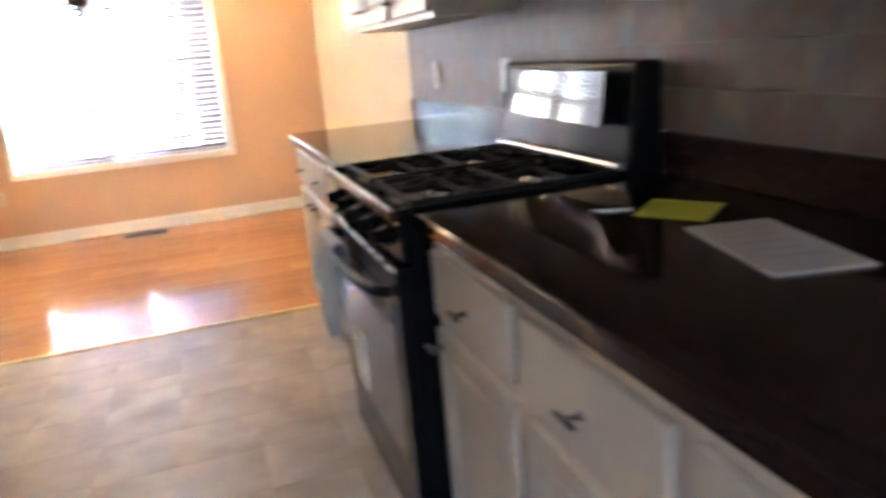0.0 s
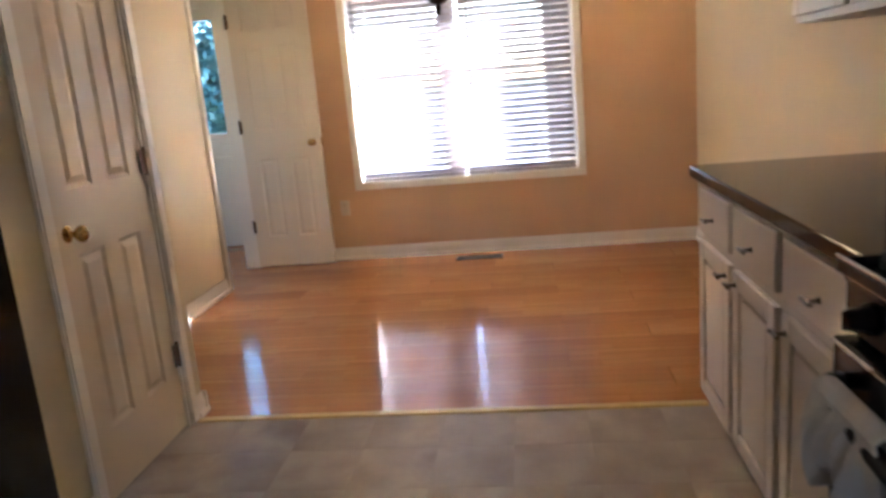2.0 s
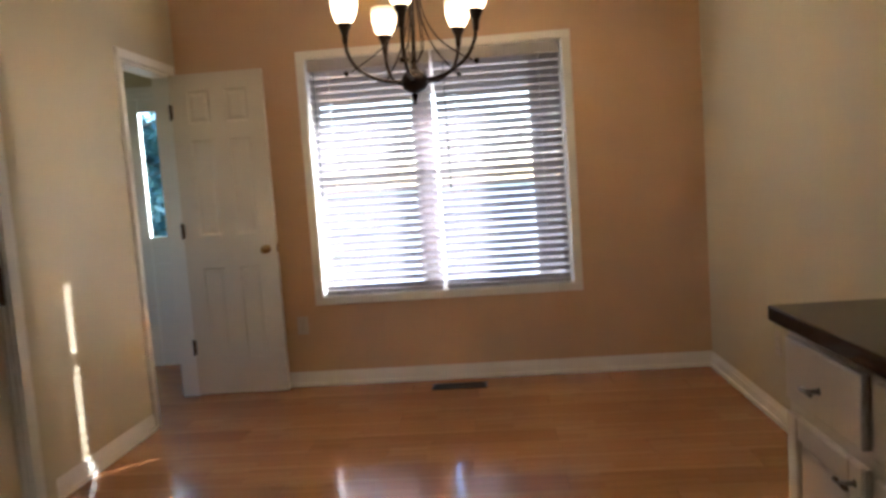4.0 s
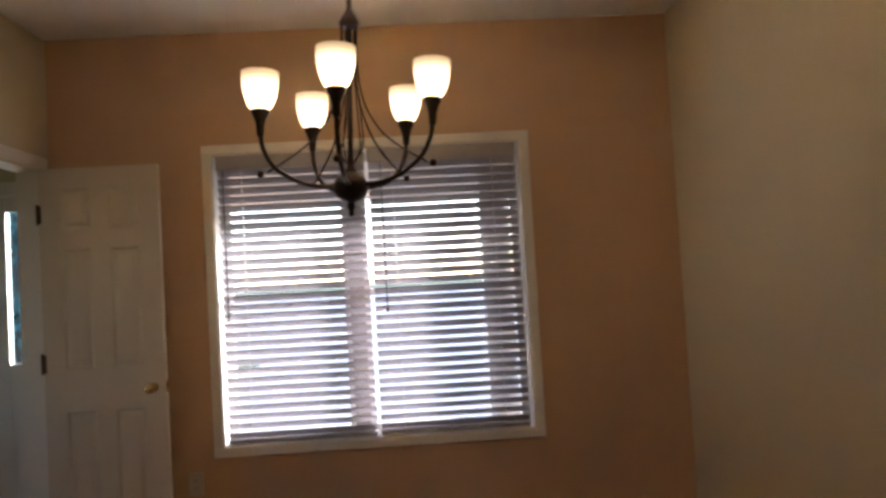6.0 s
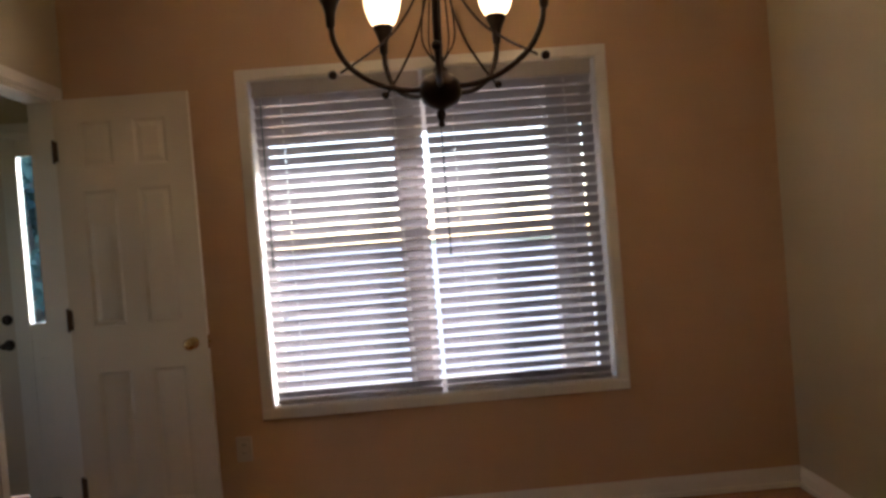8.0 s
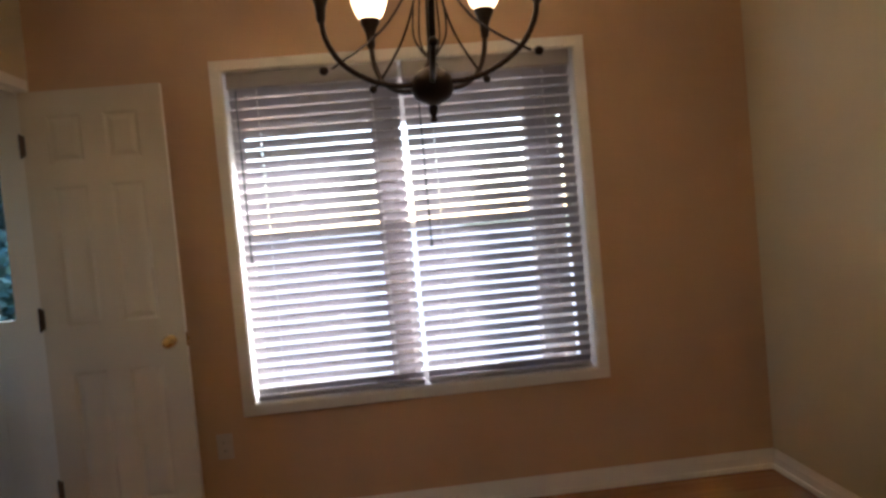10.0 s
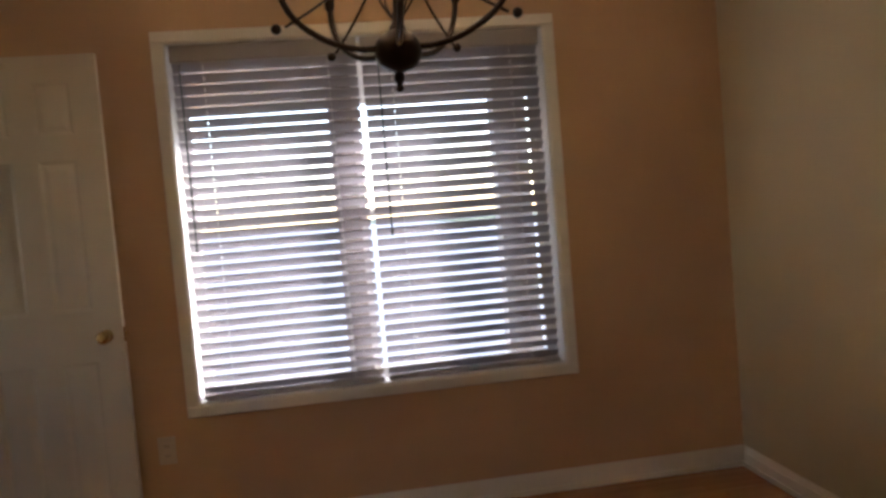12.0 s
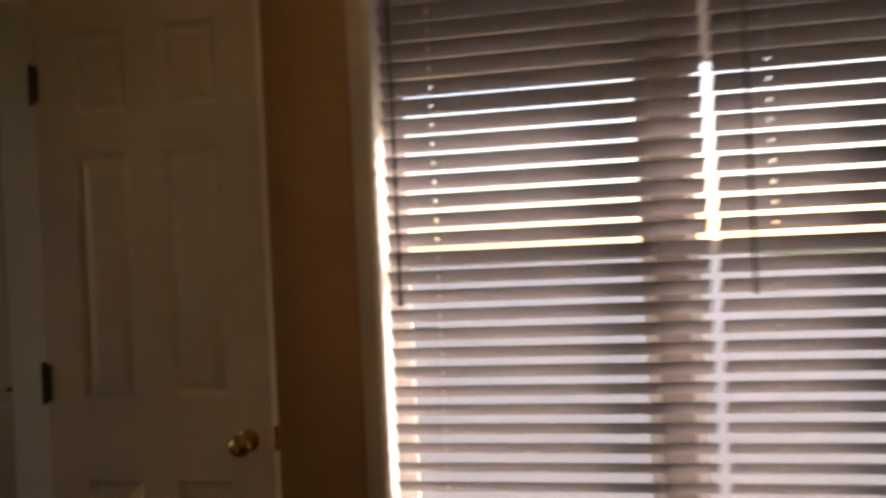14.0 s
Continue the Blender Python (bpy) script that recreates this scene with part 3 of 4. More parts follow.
part("window_frame", boxes((SLX0, HALL_Y - 0.004, 0, GX0, HALL_Y + 0.032, 2.05), (GX1, HALL_Y - 0.004, 0, SLX1, HALL_Y + 0.032, 2.05),
                           (GX0, HALL_Y, 0.0, GX1, HALL_Y + 0.032, GZ0), (GX0, HALL_Y, GZ1, GX1, HALL_Y + 0.032, 2.05)), TRIM, window_2)
part("lower_panel", boxes((GX0 + 0.03, HALL_Y - 0.008, 0.22, GX1 - 0.03, HALL_Y + 0.002, 0.80), bevel=0.004), TRIM, window_2)
pn = part("pane", boxes((GX0, HALL_Y + 0.018, GZ0, GX1, HALL_Y + 0.024, GZ1)), DIMGLASS, window_2)
pn.visible_shadow = False
solid("front_door_jamb", boxes((-4.96, HALL_Y, 0, FD0 - 0.004, HALL_Y + 0.14, 2.08), (FD1 + 0.004, HALL_Y, 0, SLX0, HALL_Y + 0.14, 2.05),
                               (FD0 - 0.004, HALL_Y, 2.054, SLX1, HALL_Y + 0.14, 2.08)), TRIM, "white painted frame between front door and sidelight", "trim")
casing("front_door_trim", "white painted casing around the front door and sidelight", ("y", HALL_Y), -4.96, SLX1, 0, 2.08, -1)

# ---- kitchen cabinets ----
CF = -0.612
TOP = 0.914


def t_knob(parent, y, z, x):
    bm = lathe(bmesh.new(), [(0.009, 0.0), (0.0055, -0.004), (0.005, -0.020), (0.007, -0.024)], (x, y, z), 10, "x")
    tube(bm, [(x - 0.027, y - 0.027, z), (x - 0.027, y - 0.022, z), (x - 0.027, y, z), (x - 0.027, y + 0.022, z), (x - 0.027, y + 0.027, z)],
         [0.0045, 0.0062, 0.005, 0.0062, 0.0045], 8)
    part("knob", bm, PEWTER, parent, "dark pewter bar knob", True)


def front_panel(parent, name, y0, y1, z0, z1, x, raised):
    """A drawer front or a raised-panel door that overlays the cabinet's face at x."""
    bm = bmesh.new()
    if not raised:
        box(bm, x - 0.019, y0, z0, x, y1, z1, 0.006, 2)
        return part(name, bm, CAB, parent)
    f = 0.056
    box(bm, x - 0.006, y0 + 0.004, z0 + 0.004, x, y1 - 0.004, z1 - 0.004)
    d = part(name, bm, CAB, parent)
    for a, b in ((y0, y0 + f), (y1 - f, y1)):
        part("stile", boxes((x - 0.019, a, z0, x - 0.0062, b, z1), bevel=0.004), CAB, d)
    for a, b in ((z0, z0 + f), (z1 - f, z1)):
        part("rail", boxes((x - 0.0188, y0 + f, a, x - 0.0062, y1 - f, b), bevel=0.004), CAB, d)
    part("raised_panel", boxes((x - 0.0165, y0 + f + 0.012, z0 + f + 0.012, x - 0.004, y1 - f - 0.012, z1 - f - 0.012), bevel=0.009, seg=2), CAB, d)
    return d


def base_cabinet(y1, y0, bays, label, pair, dz=0.0):
    """A floor cabinet from y0 to y1 (y0 < y1) with a drawer over a door in each bay."""
    c = thing("base_cabinet", (-0.3, (y0 + y1) / 2, 0), label, "cabinet", "kitchen base cabinets")
    part("body", boxes((CF, y0, 0.10, -0.004, y1, 0.872), (CF + 0.055, y0, 0.0, -0.004, y1, 0.10)), CAB, c)
    w = (y1 - y0) / bays
    for i in range(bays):
        a, b = y0 + i * w + 0.022, y0 + (i + 1) * w - 0.022
        d = front_panel(c, "drawer_front", a, b, 0.70 + dz, 0.848 + dz, CF, False)
        t_knob(d, (a + b) / 2, 0.765 + dz, CF - 0.019)
        d = front_panel(c, "door", a, b, 0.125, 0.668 + dz, CF, True)
        side = (b - 0.03 if i == 0 else a + 0.03) if pair else b - 0.03
        t_knob(d, side, 0.628 + dz, CF - 0.019)
    return c


base_cabinet(-2.89, -3.70, 2, "white two-door base cabinet with two drawers at the counter's end", True)
base_cabinet(-3.704, -4.188, 1, "white single-door base cabinet with a drawer beside the range", False)
base_cabinet(-4.974, -5.434, 1, "white single-door base cabinet with a drawer next to the range", False, -0.015)
base_cabinet(-5.438, -6.32, 2, "white two-door base cabinet with two drawers", True, -0.018)
base_cabinet(-6.324, -7.30, 2, "white two-door base cabinet with two drawers", True, -0.018)


def worktop(y1, y0, label, up=1.016):
    th = thing("worktop", (-0.3, (y0 + y1) / 2, 0.876), label, "countertop", "dark countertops")
    part("slab", boxes((-0.652, y0, 0.876, EAST - 0.001, y1, TOP), bevel=0.006, seg=3), CTOP, th)
    part("upstand", boxes((-0.023, y0, TOP + 0.0005, -0.003, y1 - 0.004, up), bevel=0.004, seg=2), CTOP, th, "low glossy dark upstand along the wall")
    return th


worktop(-2.868, -4.192, "glossy dark brown countertop with an upstand, end by the dining area")
worktop(-4.970, -7.32, "glossy dark brown countertop with papers lying on it", 1.016)

# slate backsplash
backsplash = solid("backsplash", boxes((-0.006, -7.30, 0.93, EAST - 0.001, -4.98, 1.70), (-0.006, -4.98, 1.017, EAST - 0.001, -2.845, 1.70)), MORTAR, "mottled grey-brown slate tile backsplash", "backsplash")


def wall_cabinet(y1, y0, bays, label, z0=1.345, z1=2.11):
    c = thing("wall_cabinet", (-0.16, (y0 + y1) / 2, z0), label, "cabinet", "kitchen wall cabinets")
    part("body", boxes((-0.305, y0, z0, -0.010, y1, z1)), CAB, c)
    w = (y1 - y0) / bays
    for i in range(bays):
        a, b = y0 + i * w + 0.018, y0 + (i + 1) * w - 0.018
        d = front_panel(c, "door", a, b, z0 + 0.02, z1 - 0.02, -0.305, True)
        side = (b - 0.03 if i % 2 == 0 else a + 0.03) if bays > 1 else b - 0.03
        t_knob(d, side, z0 + 0.075, -0.324)
    return c


wall_cabinet(-2.835, -3.70, 2, "white two-door wall cabinet hung above the dark countertop")
wall_cabinet(-3.704, -4.188, 1, "white single-door wall cabinet beside the range hood")
wall_cabinet(-4.974, -5.92, 2, "white two-door wall cabinet hung above the countertop")
wall_cabinet(-5.924, -7.30, 3, "white three-door wall cabinet hung above the countertop")
wall_cabinet(-4.192, -4.970, 2, "short white wall cabinet above the range hood", 1.62, 2.11)

hood = thing("range_hood", (-0.25, -4.58, 1.46), "black range hood under a short cabinet above the range", "range hood")
bm = bmesh.new()
box(bm, -0.50, -4.968, 1.50, -0.008, -4.194, 1.618, 0.012, 2)
part("body", bm, BLACK, hood)
bm = bmesh.new()
box(bm, -0.485, -4.958, 1.462, -0.012, -4.204, 1.50, 0.010, 2)
part("underside", bm, IRON, hood)
part("lip", boxes((-0.512, -4.968, 1.494, -0.498, -4.194, 1.535), bevel=0.004), BLACK, hood)

# ---- range ----
RY0, RY1 = -4.966, -4.196
stove = thing("gas_range", (-0.33, (RY0 + RY1) / 2, 0), "black gas range with steel trim, a cloth on its handle", "stove")
part("body", boxes((-0.64, RY0, 0.06, -0.03, RY1, 0.880), (-0.60, RY0 + 0.02, 0.0, -0.06, RY1 - 0.02, 0.06)), BLACK, stove)
part("cooktop", boxes((-0.666, RY0 - 0.001, 0.880, -0.03, RY1 + 0.001, 0.906), bevel=0.004, seg=2), BLACK, stove)
for ya, yb in ((RY0, RY0 + 0.014), (RY1 - 0.014, RY1)):
    part("side_rim", boxes((-0.664, ya, 0.9065, -0.087, yb, 0.922), bevel=0.004, seg=2), BLACK, stove)
part("front_trim", boxes((-0.680, RY0, 0.898, -0.667, RY1, 0.920), bevel=0.003, seg=2), BLACK, stove)
part("trim_strip", boxes((-0.681, RY0, 0.9205, -0.6745, RY1, 0.9262), bevel=0.0015, seg=2), STEEL, stove, "thin steel strip")
part("control_panel", boxes((-0.664, RY0 + 0.002, 0.800, -0.64, RY1 - 0.002, 0.900), bevel=0.004), BLACK, stove)
part("trim_strip", boxes((-0.670, RY0 + 0.002, 0.889, -0.664, RY1 - 0.002, 0.894), bevel=0.0015), STEEL, stove, "thin steel strip")
for i in range(5):
    y = RY0 + 0.10 + i * (RY1 - RY0 - 0.2) / 4
    bm = lathe(bmesh.new(), [(0.025, 0.0), (0.026, -0.006), (0.021, -0.012), (0.018, -0.032), (0.014, -0.036)], (-0.664, y, 0.845), 18, "x")
    box(bm, -0.708, y - 0.004, 0.829, -0.694, y + 0.004, 0.861, 0.002)
    part("burner_knob", bm, BLACK, stove, "", True)
oven = part("oven_door", boxes((-0.682, RY0 + 0.003, 0.215, -0.64, RY1 - 0.003, 0.788), bevel=0.006, seg=2), BLACK, stove)
part("oven_window", boxes((-0.6845, RY0 + 0.06, 0.27, -0.681, RY1 - 0.06, 0.70)), OVEN, oven, "dark grey glass oven window")
part("trim_strip", boxes((-0.6865, RY0 + 0.01, 0.779, -0.680, RY1 - 0.01, 0.784), bevel=0.0015), PEWTER, oven, "thin dull steel strip")
hp = spline([(-0.684, RY1 - 0.05, 0.725), (-0.715, RY1 - 0.075, 0.728), (-0.733, RY1 - 0.20, 0.722), (-0.737, (RY0 + RY1) / 2, 0.716), (-0.733, RY0 + 0.20, 0.722),
             (-0.715, RY0 + 0.075, 0.728), (-0.684, RY0 + 0.05, 0.725)], 6)
part("oven_handle", tube(bmesh.new(), hp, 0.0145, 10), HANDLE, oven, "thick bowed black handle", True)
part("sticker", boxes((-0.6865, -4.50, 0.29, -0.6843, -4.38, 0.46)), PAPER, oven, "pale paper sticker")
part("storage_drawer", boxes((-0.678, RY0 + 0.003, 0.066, -0.64, RY1 - 0.003, 0.208), bevel=0.006, seg=2), BLACK, stove)
for cy in (RY1 - 0.20, RY0 + 0.20):
    for cx in (-0.48, -0.22):
        part("burner", lathe(bmesh.new(), [(0.036, 0.913), (0.038, 0.916), (0.038, 0.921), (0.032, 0.924), (0.004, 0.925)], (cx, cy, 0), 18), BLACK, part("burner_head", lathe(bmesh.new(), [(0.058, 0.906), (0.056, 0.909), (0.046, 0.911), (0.044, 0.9135), (0.03, 0.9136)], (cx, cy, 0), 20), STEEL, stove, "dull metal burner ring", True), "", True)
for y0, y1 in ((RY1 - 0.365, RY1 - 0.03), (RY0 + 0.03, RY0 + 0.365)):
    bm = bmesh.new()
    gx0, gx1, z0, z1, b = -0.625, -0.105, 0.918, 0.931, 0.012
    for yy in (y0, (y0 + y1) / 2 - b / 2, y1 - b):
        box(bm, gx0, yy, z0, gx1, yy + b, z1, 0.002)
    for xx in (gx0, -0.49, -0.365, -0.24, gx1 - b):
        box(bm, xx, y0 + 0.002, z0 + 0.001, xx + b, y1 - 0.002, z1 + 0.003, 0.002)
    for xx in (gx0, gx1 - b):
        for yy in (y0, y1 - b):
            box(bm, xx, yy, 0.906, xx + b, yy + b, z0 + 0.002)
    for cx in (-0.48, -0.22):
        cy = (y0 + y1) / 2
        for k in range(8):
            a = radians(45 * k + 22.5)
            p, q = Vector((math.cos(a), math.sin(a), 0)), Vector((cx, cy, z1 + 0.004))
            tube(bm, [q + p * 0.030, q + p * 0.060 + Vector((0, 0, 0.006)), q + p * 0.105], [0.0045, 0.006, 0.006], 6)
    part("grate", bm, IRON, stove, "black cast-iron grate")
# tilted back panel with glossy display glass
bg = bmesh.new()
box(bg, -0.085, RY0, 0.9062, 0.010, RY1, 1.185, 0.012, 3)
for v in bg.verts:
    if v.co.x < -0.06:
        v.co.x += 0.16 * max(0.0, v.co.z - 1.0)
part("back_panel", bg, BLACK, stove)
bg = bmesh.new()
box(bg, -0.090, RY0 + 0.075, 1.03, -0.083, RY1 - 0.075, 1.165, 0.003, 2)
for v in bg.verts:
    v.co.x += 0.16 * max(0.0, v.co.z - 1.0) + 0.075 * (v.co.y - (RY0 + RY1) / 2) - 0.012
part("display_glass", bg, BLACKGLASS, stove, "mirror-like dark control glass")
part("back_trim", tube(bmesh.new(), [(-0.098, RY0 + 0.02, 0.938), (-0.098, RY1 - 0.02, 0.938)], 0.011, 10), STEEL, stove, "rounded steel strip", True)

stove.location.x -= 0.022

# cloth over the oven handle
def draped_cloth():
    bm = bmesh.new()
    ny, nz = 26, 34
    y0, y1 = -4.53, -4.26
    grid = []
    for j in range(nz + 1):
        s = j / nz
        row = []
        for i in range(ny + 1):
            u = i / ny
            yy = y0 + (y1 - y0) * (u * (1 - 0.22 * math.sin(math.pi * s)) + 0.11 * math.sin(math.pi * s))
            fold = 0.016 * math.sin(u * 17 + 3 * s) + 0.010 * math.sin(u * 31 + 5 * s + 1.3)
            if s < 0.42:
                z = 0.735 - (0.42 - s) / 0.42 * 0.11
                x = -0.703 + 0.2 * fold
            elif s < 0.58:
                a = (s - 0.42) / 0.16 * math.pi
                x = -0.726 + 0.024 * math.cos(a) + 0.0
                z = 0.735 + 0.020 * math.sin(a)
            else:
                k = (s - 0.58) / 0.42
                drop = 0.10 + 0.13 * math.exp(-((u - 0.12) / 0.15) ** 2) + 0.025 * math.sin(u * 9 + 0.6)
                z = 0.735 - k * drop
                x = -0.746 - 0.016 * math.sin(k * 2.4) * (0.5 + 0.5 * u) + 1.5 * fold * min(1, k * 2.5)
                yy += 0.035 * k * math.sin(u * 5.5) - 0.02 * k
            row.append(bm.verts.new((x, yy, z)))
        grid.append(row)
    for j in range(nz):
        for i in range(ny):
            bm.faces.new((grid[j][i], grid[j][i + 1], grid[j + 1][i + 1], grid[j + 1][i]))
    bmesh.ops.recalc_face_normals(bm, faces=bm.faces[:])
    bmesh.ops.solidify(bm, geom=bm.faces[:], thickness=0.004)
    return bm


dish_towel = solid("dish_towel", draped_cloth(), TOWEL, "rumpled white cloth draped over the oven handle", "towel", kind="thing", smooth=True)
dish_towel.location.x = -0.022

# ---- things on the counter ----
def sheet(bm, corners, z0, z1):
    lo = [bm.verts.new((x, y, z0)) for x, y in corners]
    hi = [bm.verts.new((x, y, z1)) for x, y in corners]
    n = len(corners)
    fs = [bm.faces.new(lo), bm.faces.new(hi)] + [bm.faces.new((lo[i], lo[(i + 1) % n], hi[(i + 1) % n], hi[i])) for i in range(n)]
    bmesh.ops.recalc_face_normals(bm, faces=fs)
    return bm


booklet = thing("paper_booklet", (-0.23, -5.57, TOP), "white printed booklet lying flat on the dark countertop", "booklet")
part("page_block", sheet(bmesh.new(), [(-0.298, -5.439), (-0.362, -5.717), (-0.216, -5.751), (-0.152, -5.473)], TOP + 0.0002, TOP + 0.005), BOOKPAPER, booklet)
pr = bmesh.new()
for k in range(5):
    a, b = 0.16 + 0.14 * k, 0.20 + 0.14 * k
    p = Vector((-0.298, -5.439))
    u, w = Vector((-0.064, -0.278)), Vector((0.146, -0.034))
    cs = [p + u * a + w * 0.14, p + u * b + w * 0.14, p + u * b + w * (0.82 - 0.1 * (k % 2)), p + u * a + w * (0.82 - 0.1 * (k % 2))]
    sheet(pr, [tuple(c) for c in cs], TOP + 0.005, TOP + 0.0053)
part("print", pr, PAPERINK, booklet, "faint grey lines of print")
solid("yellow_card", sheet(bmesh.new(), [(-0.311, -5.299), (-0.236, -5.413), (-0.124, -5.324), (-0.201, -5.202)], TOP + 0.0003, TOP + 0.0016),
      YELLOW, "bright yellow paper card lying beside the white booklet", "card", kind="thing")
solid("paper_tag", sheet(bmesh.new(), [(-0.352, -5.212), (-0.336, -5.243), (-0.287, -5.259), (-0.280, -5.246)], TOP + 0.0002, TOP + 0.003),
      PAPER, "small white paper tag beside the yellow card", "tag", kind="thing")


def outlet(ax, at, n, label, plate):
    """A duplex socket on its cover plate."""
    x, y, z = at
    th = thing("wall_outlet", at, label, "outlet", "wall outlets")

    def b(da, dz0, dz1, d0, d1, bev=0.0, ca=0.0):
        bm = bmesh.new()
        if ax == "x":
            lo, hi = sorted((x + n * d0, x + n * d1))
            return box(bm, lo, y + ca - da, z + dz0, hi, y + ca + da, z + dz1, bev)
        lo, hi = sorted((y + n * d0, y + n * d1))
        return box(bm, x + ca - da, lo, z + dz0, x + ca + da, hi, z + dz1, bev)

    part("cover_plate", b(0.036, -0.058, 0.058, 0.0, 0.006, 0.002), plate, th)
    for s in (-1, 1):
        rc = part("receptacle", b(0.017, s * 0.02 - 0.014, s * 0.02 + 0.014, 0.006, 0.0085, 0.002), plate, th)
        for c in (-0.006, 0.006):
            part("slot", b(0.0012, s * 0.02 - 0.004, s * 0.02 + 0.006, 0.0085, 0.0089, 0, c), BLACK, rc)
    return th


outlet("x", (-0.016, -3.30, 1.135), -1, "white duplex outlet on the slate backsplash", PLASTIC)
outlet("x", (-0.016, -4.06, 1.14), -1, "white duplex outlet on the slate backsplash", PLASTIC)
outlet("x", (EAST, -1.12, 0.39), -1, "beige duplex outlet low on the beige side wall", BEIGE)
outlet("y", (-2.585, 0.0, 0.40), -1, "beige duplex outlet low on the tan wall", BEIGE)

# refrigerator beside the pantry
fridge = thing("refrigerator", (-2.92, -4.13, 0), "tall black refrigerator set in an alcove beside the pantry door", "refrigerator")
FY0, FY1, FX = -4.575, -3.672, -2.56
part("body", boxes((-3.22, FY0, 0.03, FX - 0.075, FY1, 1.74), bevel=0.008, seg=2), BLACK, fridge)
for z0, z1 in ((0.09, 1.16), (1.175, 1.735)):
    d = part("door", boxes((FX - 0.065, FY0 + 0.002, z0, FX, FY1 - 0.002, z1), bevel=0.014, seg=3), BLACK, fridge)
    hz = (z1 - 0.45, z1 - 0.04) if z0 < 0.5 else (z0 + 0.04, z0 + 0.35)
    part("handle", tube(bmesh.new(), spline([(FX, FY0 + 0.07, hz[0]), (FX + 0.04, FY0 + 0.07, hz[0] + 0.03), (FX + 0.04, FY0 + 0.07, hz[1] - 0.03), (FX, FY0 + 0.07, hz[1])], 5), 0.011, 8), BLACK, d, "", True)
part("base_grille", boxes((FX - 0.07, FY0 + 0.02, 0.0, FX - 0.03, FY1 - 0.02, 0.08)), IRON, fridge)

# floor register
vent = thing("floor_vent", (-1.578, -0.19, 0), "brown metal floor register set in the laminate floor", "vent")
vx0, vx1, vy0, vy1 = -1.747, -1.408, -0.255, -0.135
part("frame", boxes((vx0, vy0, 0.0, vx1, vy0 + 0.014, 0.006), (vx0, vy1 - 0.014, 0.0, vx1, vy1, 0.006), (vx0, vy0 + 0.014, 0.0, vx0 + 0.014, vy1 - 0.014, 0.006),
                    (vx1 - 0.014, vy0 + 0.014, 0.0, vx1, vy1 - 0.014, 0.006)), VENT, vent)
part("backing", boxes((vx0 + 0.012, vy0 + 0.012, 0.0002, vx1 - 0.012, vy1 - 0.012, 0.0012)), IRON, vent)
lm = mesh_of("louvre", boxes((-0.0016, vy0 + 0.014 - (vy0 + vy1) / 2, 0, 0.0016, vy1 - 0.014 - (vy0 + vy1) / 2, 0.0045)), VENT)
for i in range(24):
    piece("louvre", lm, vent, (vx0 + 0.022 + i * (vx1 - vx0 - 0.044) / 23, (vy0 + vy1) / 2, 0.0012))
part("centre_bar", boxes((vx0 + 0.014, (vy0 + vy1) / 2 - 0.003, 0.0012, vx1 - 0.014, (vy0 + vy1) / 2 + 0.003, 0.0062)), VENT, vent)

# ---- chandelier ----
CX, CY = -1.623, -1.39
lamp = thing("chandelier", (CX, CY, CEILING), "dark bronze five-arm chandelier with lit frosted glass shades", "chandelier")
HUB = 1.70
bm = lathe(bmesh.new(), [(0.004, 1.605), (0.011, 1.612), (0.007, 1.622), (0.012, 1.632), (0.014, 1.645), (0.010, 1.652), (0.026, 1.658), (0.047, 1.670), (0.058, 1.690), (0.060, 1.706), (0.055, 1.726),
                         (0.042, 1.744), (0.022, 1.755), (0.020, 1.763), (0.013, 1.772), (0.011, 1.80)], (CX, CY, 0), 24)
part("hub", bm, BRONZE, lamp, "turned hub with a finial", True)
part("stem", lathe(bmesh.new(), [(0.009, 1.79), (0.0085, 2.10), (0.009, 2.26)], (CX, CY, 0), 12), BRONZE, lamp, "", True)
part("top_collar", lathe(bmesh.new(), [(0.010, 2.245), (0.034, 2.250), (0.036, 2.268), (0.030, 2.278), (0.024, 2.292), (0.014, 2.306), (0.009, 2.318), (0.009, 2.345)], (CX, CY, 0), 20), BRONZE, lamp, "", True)
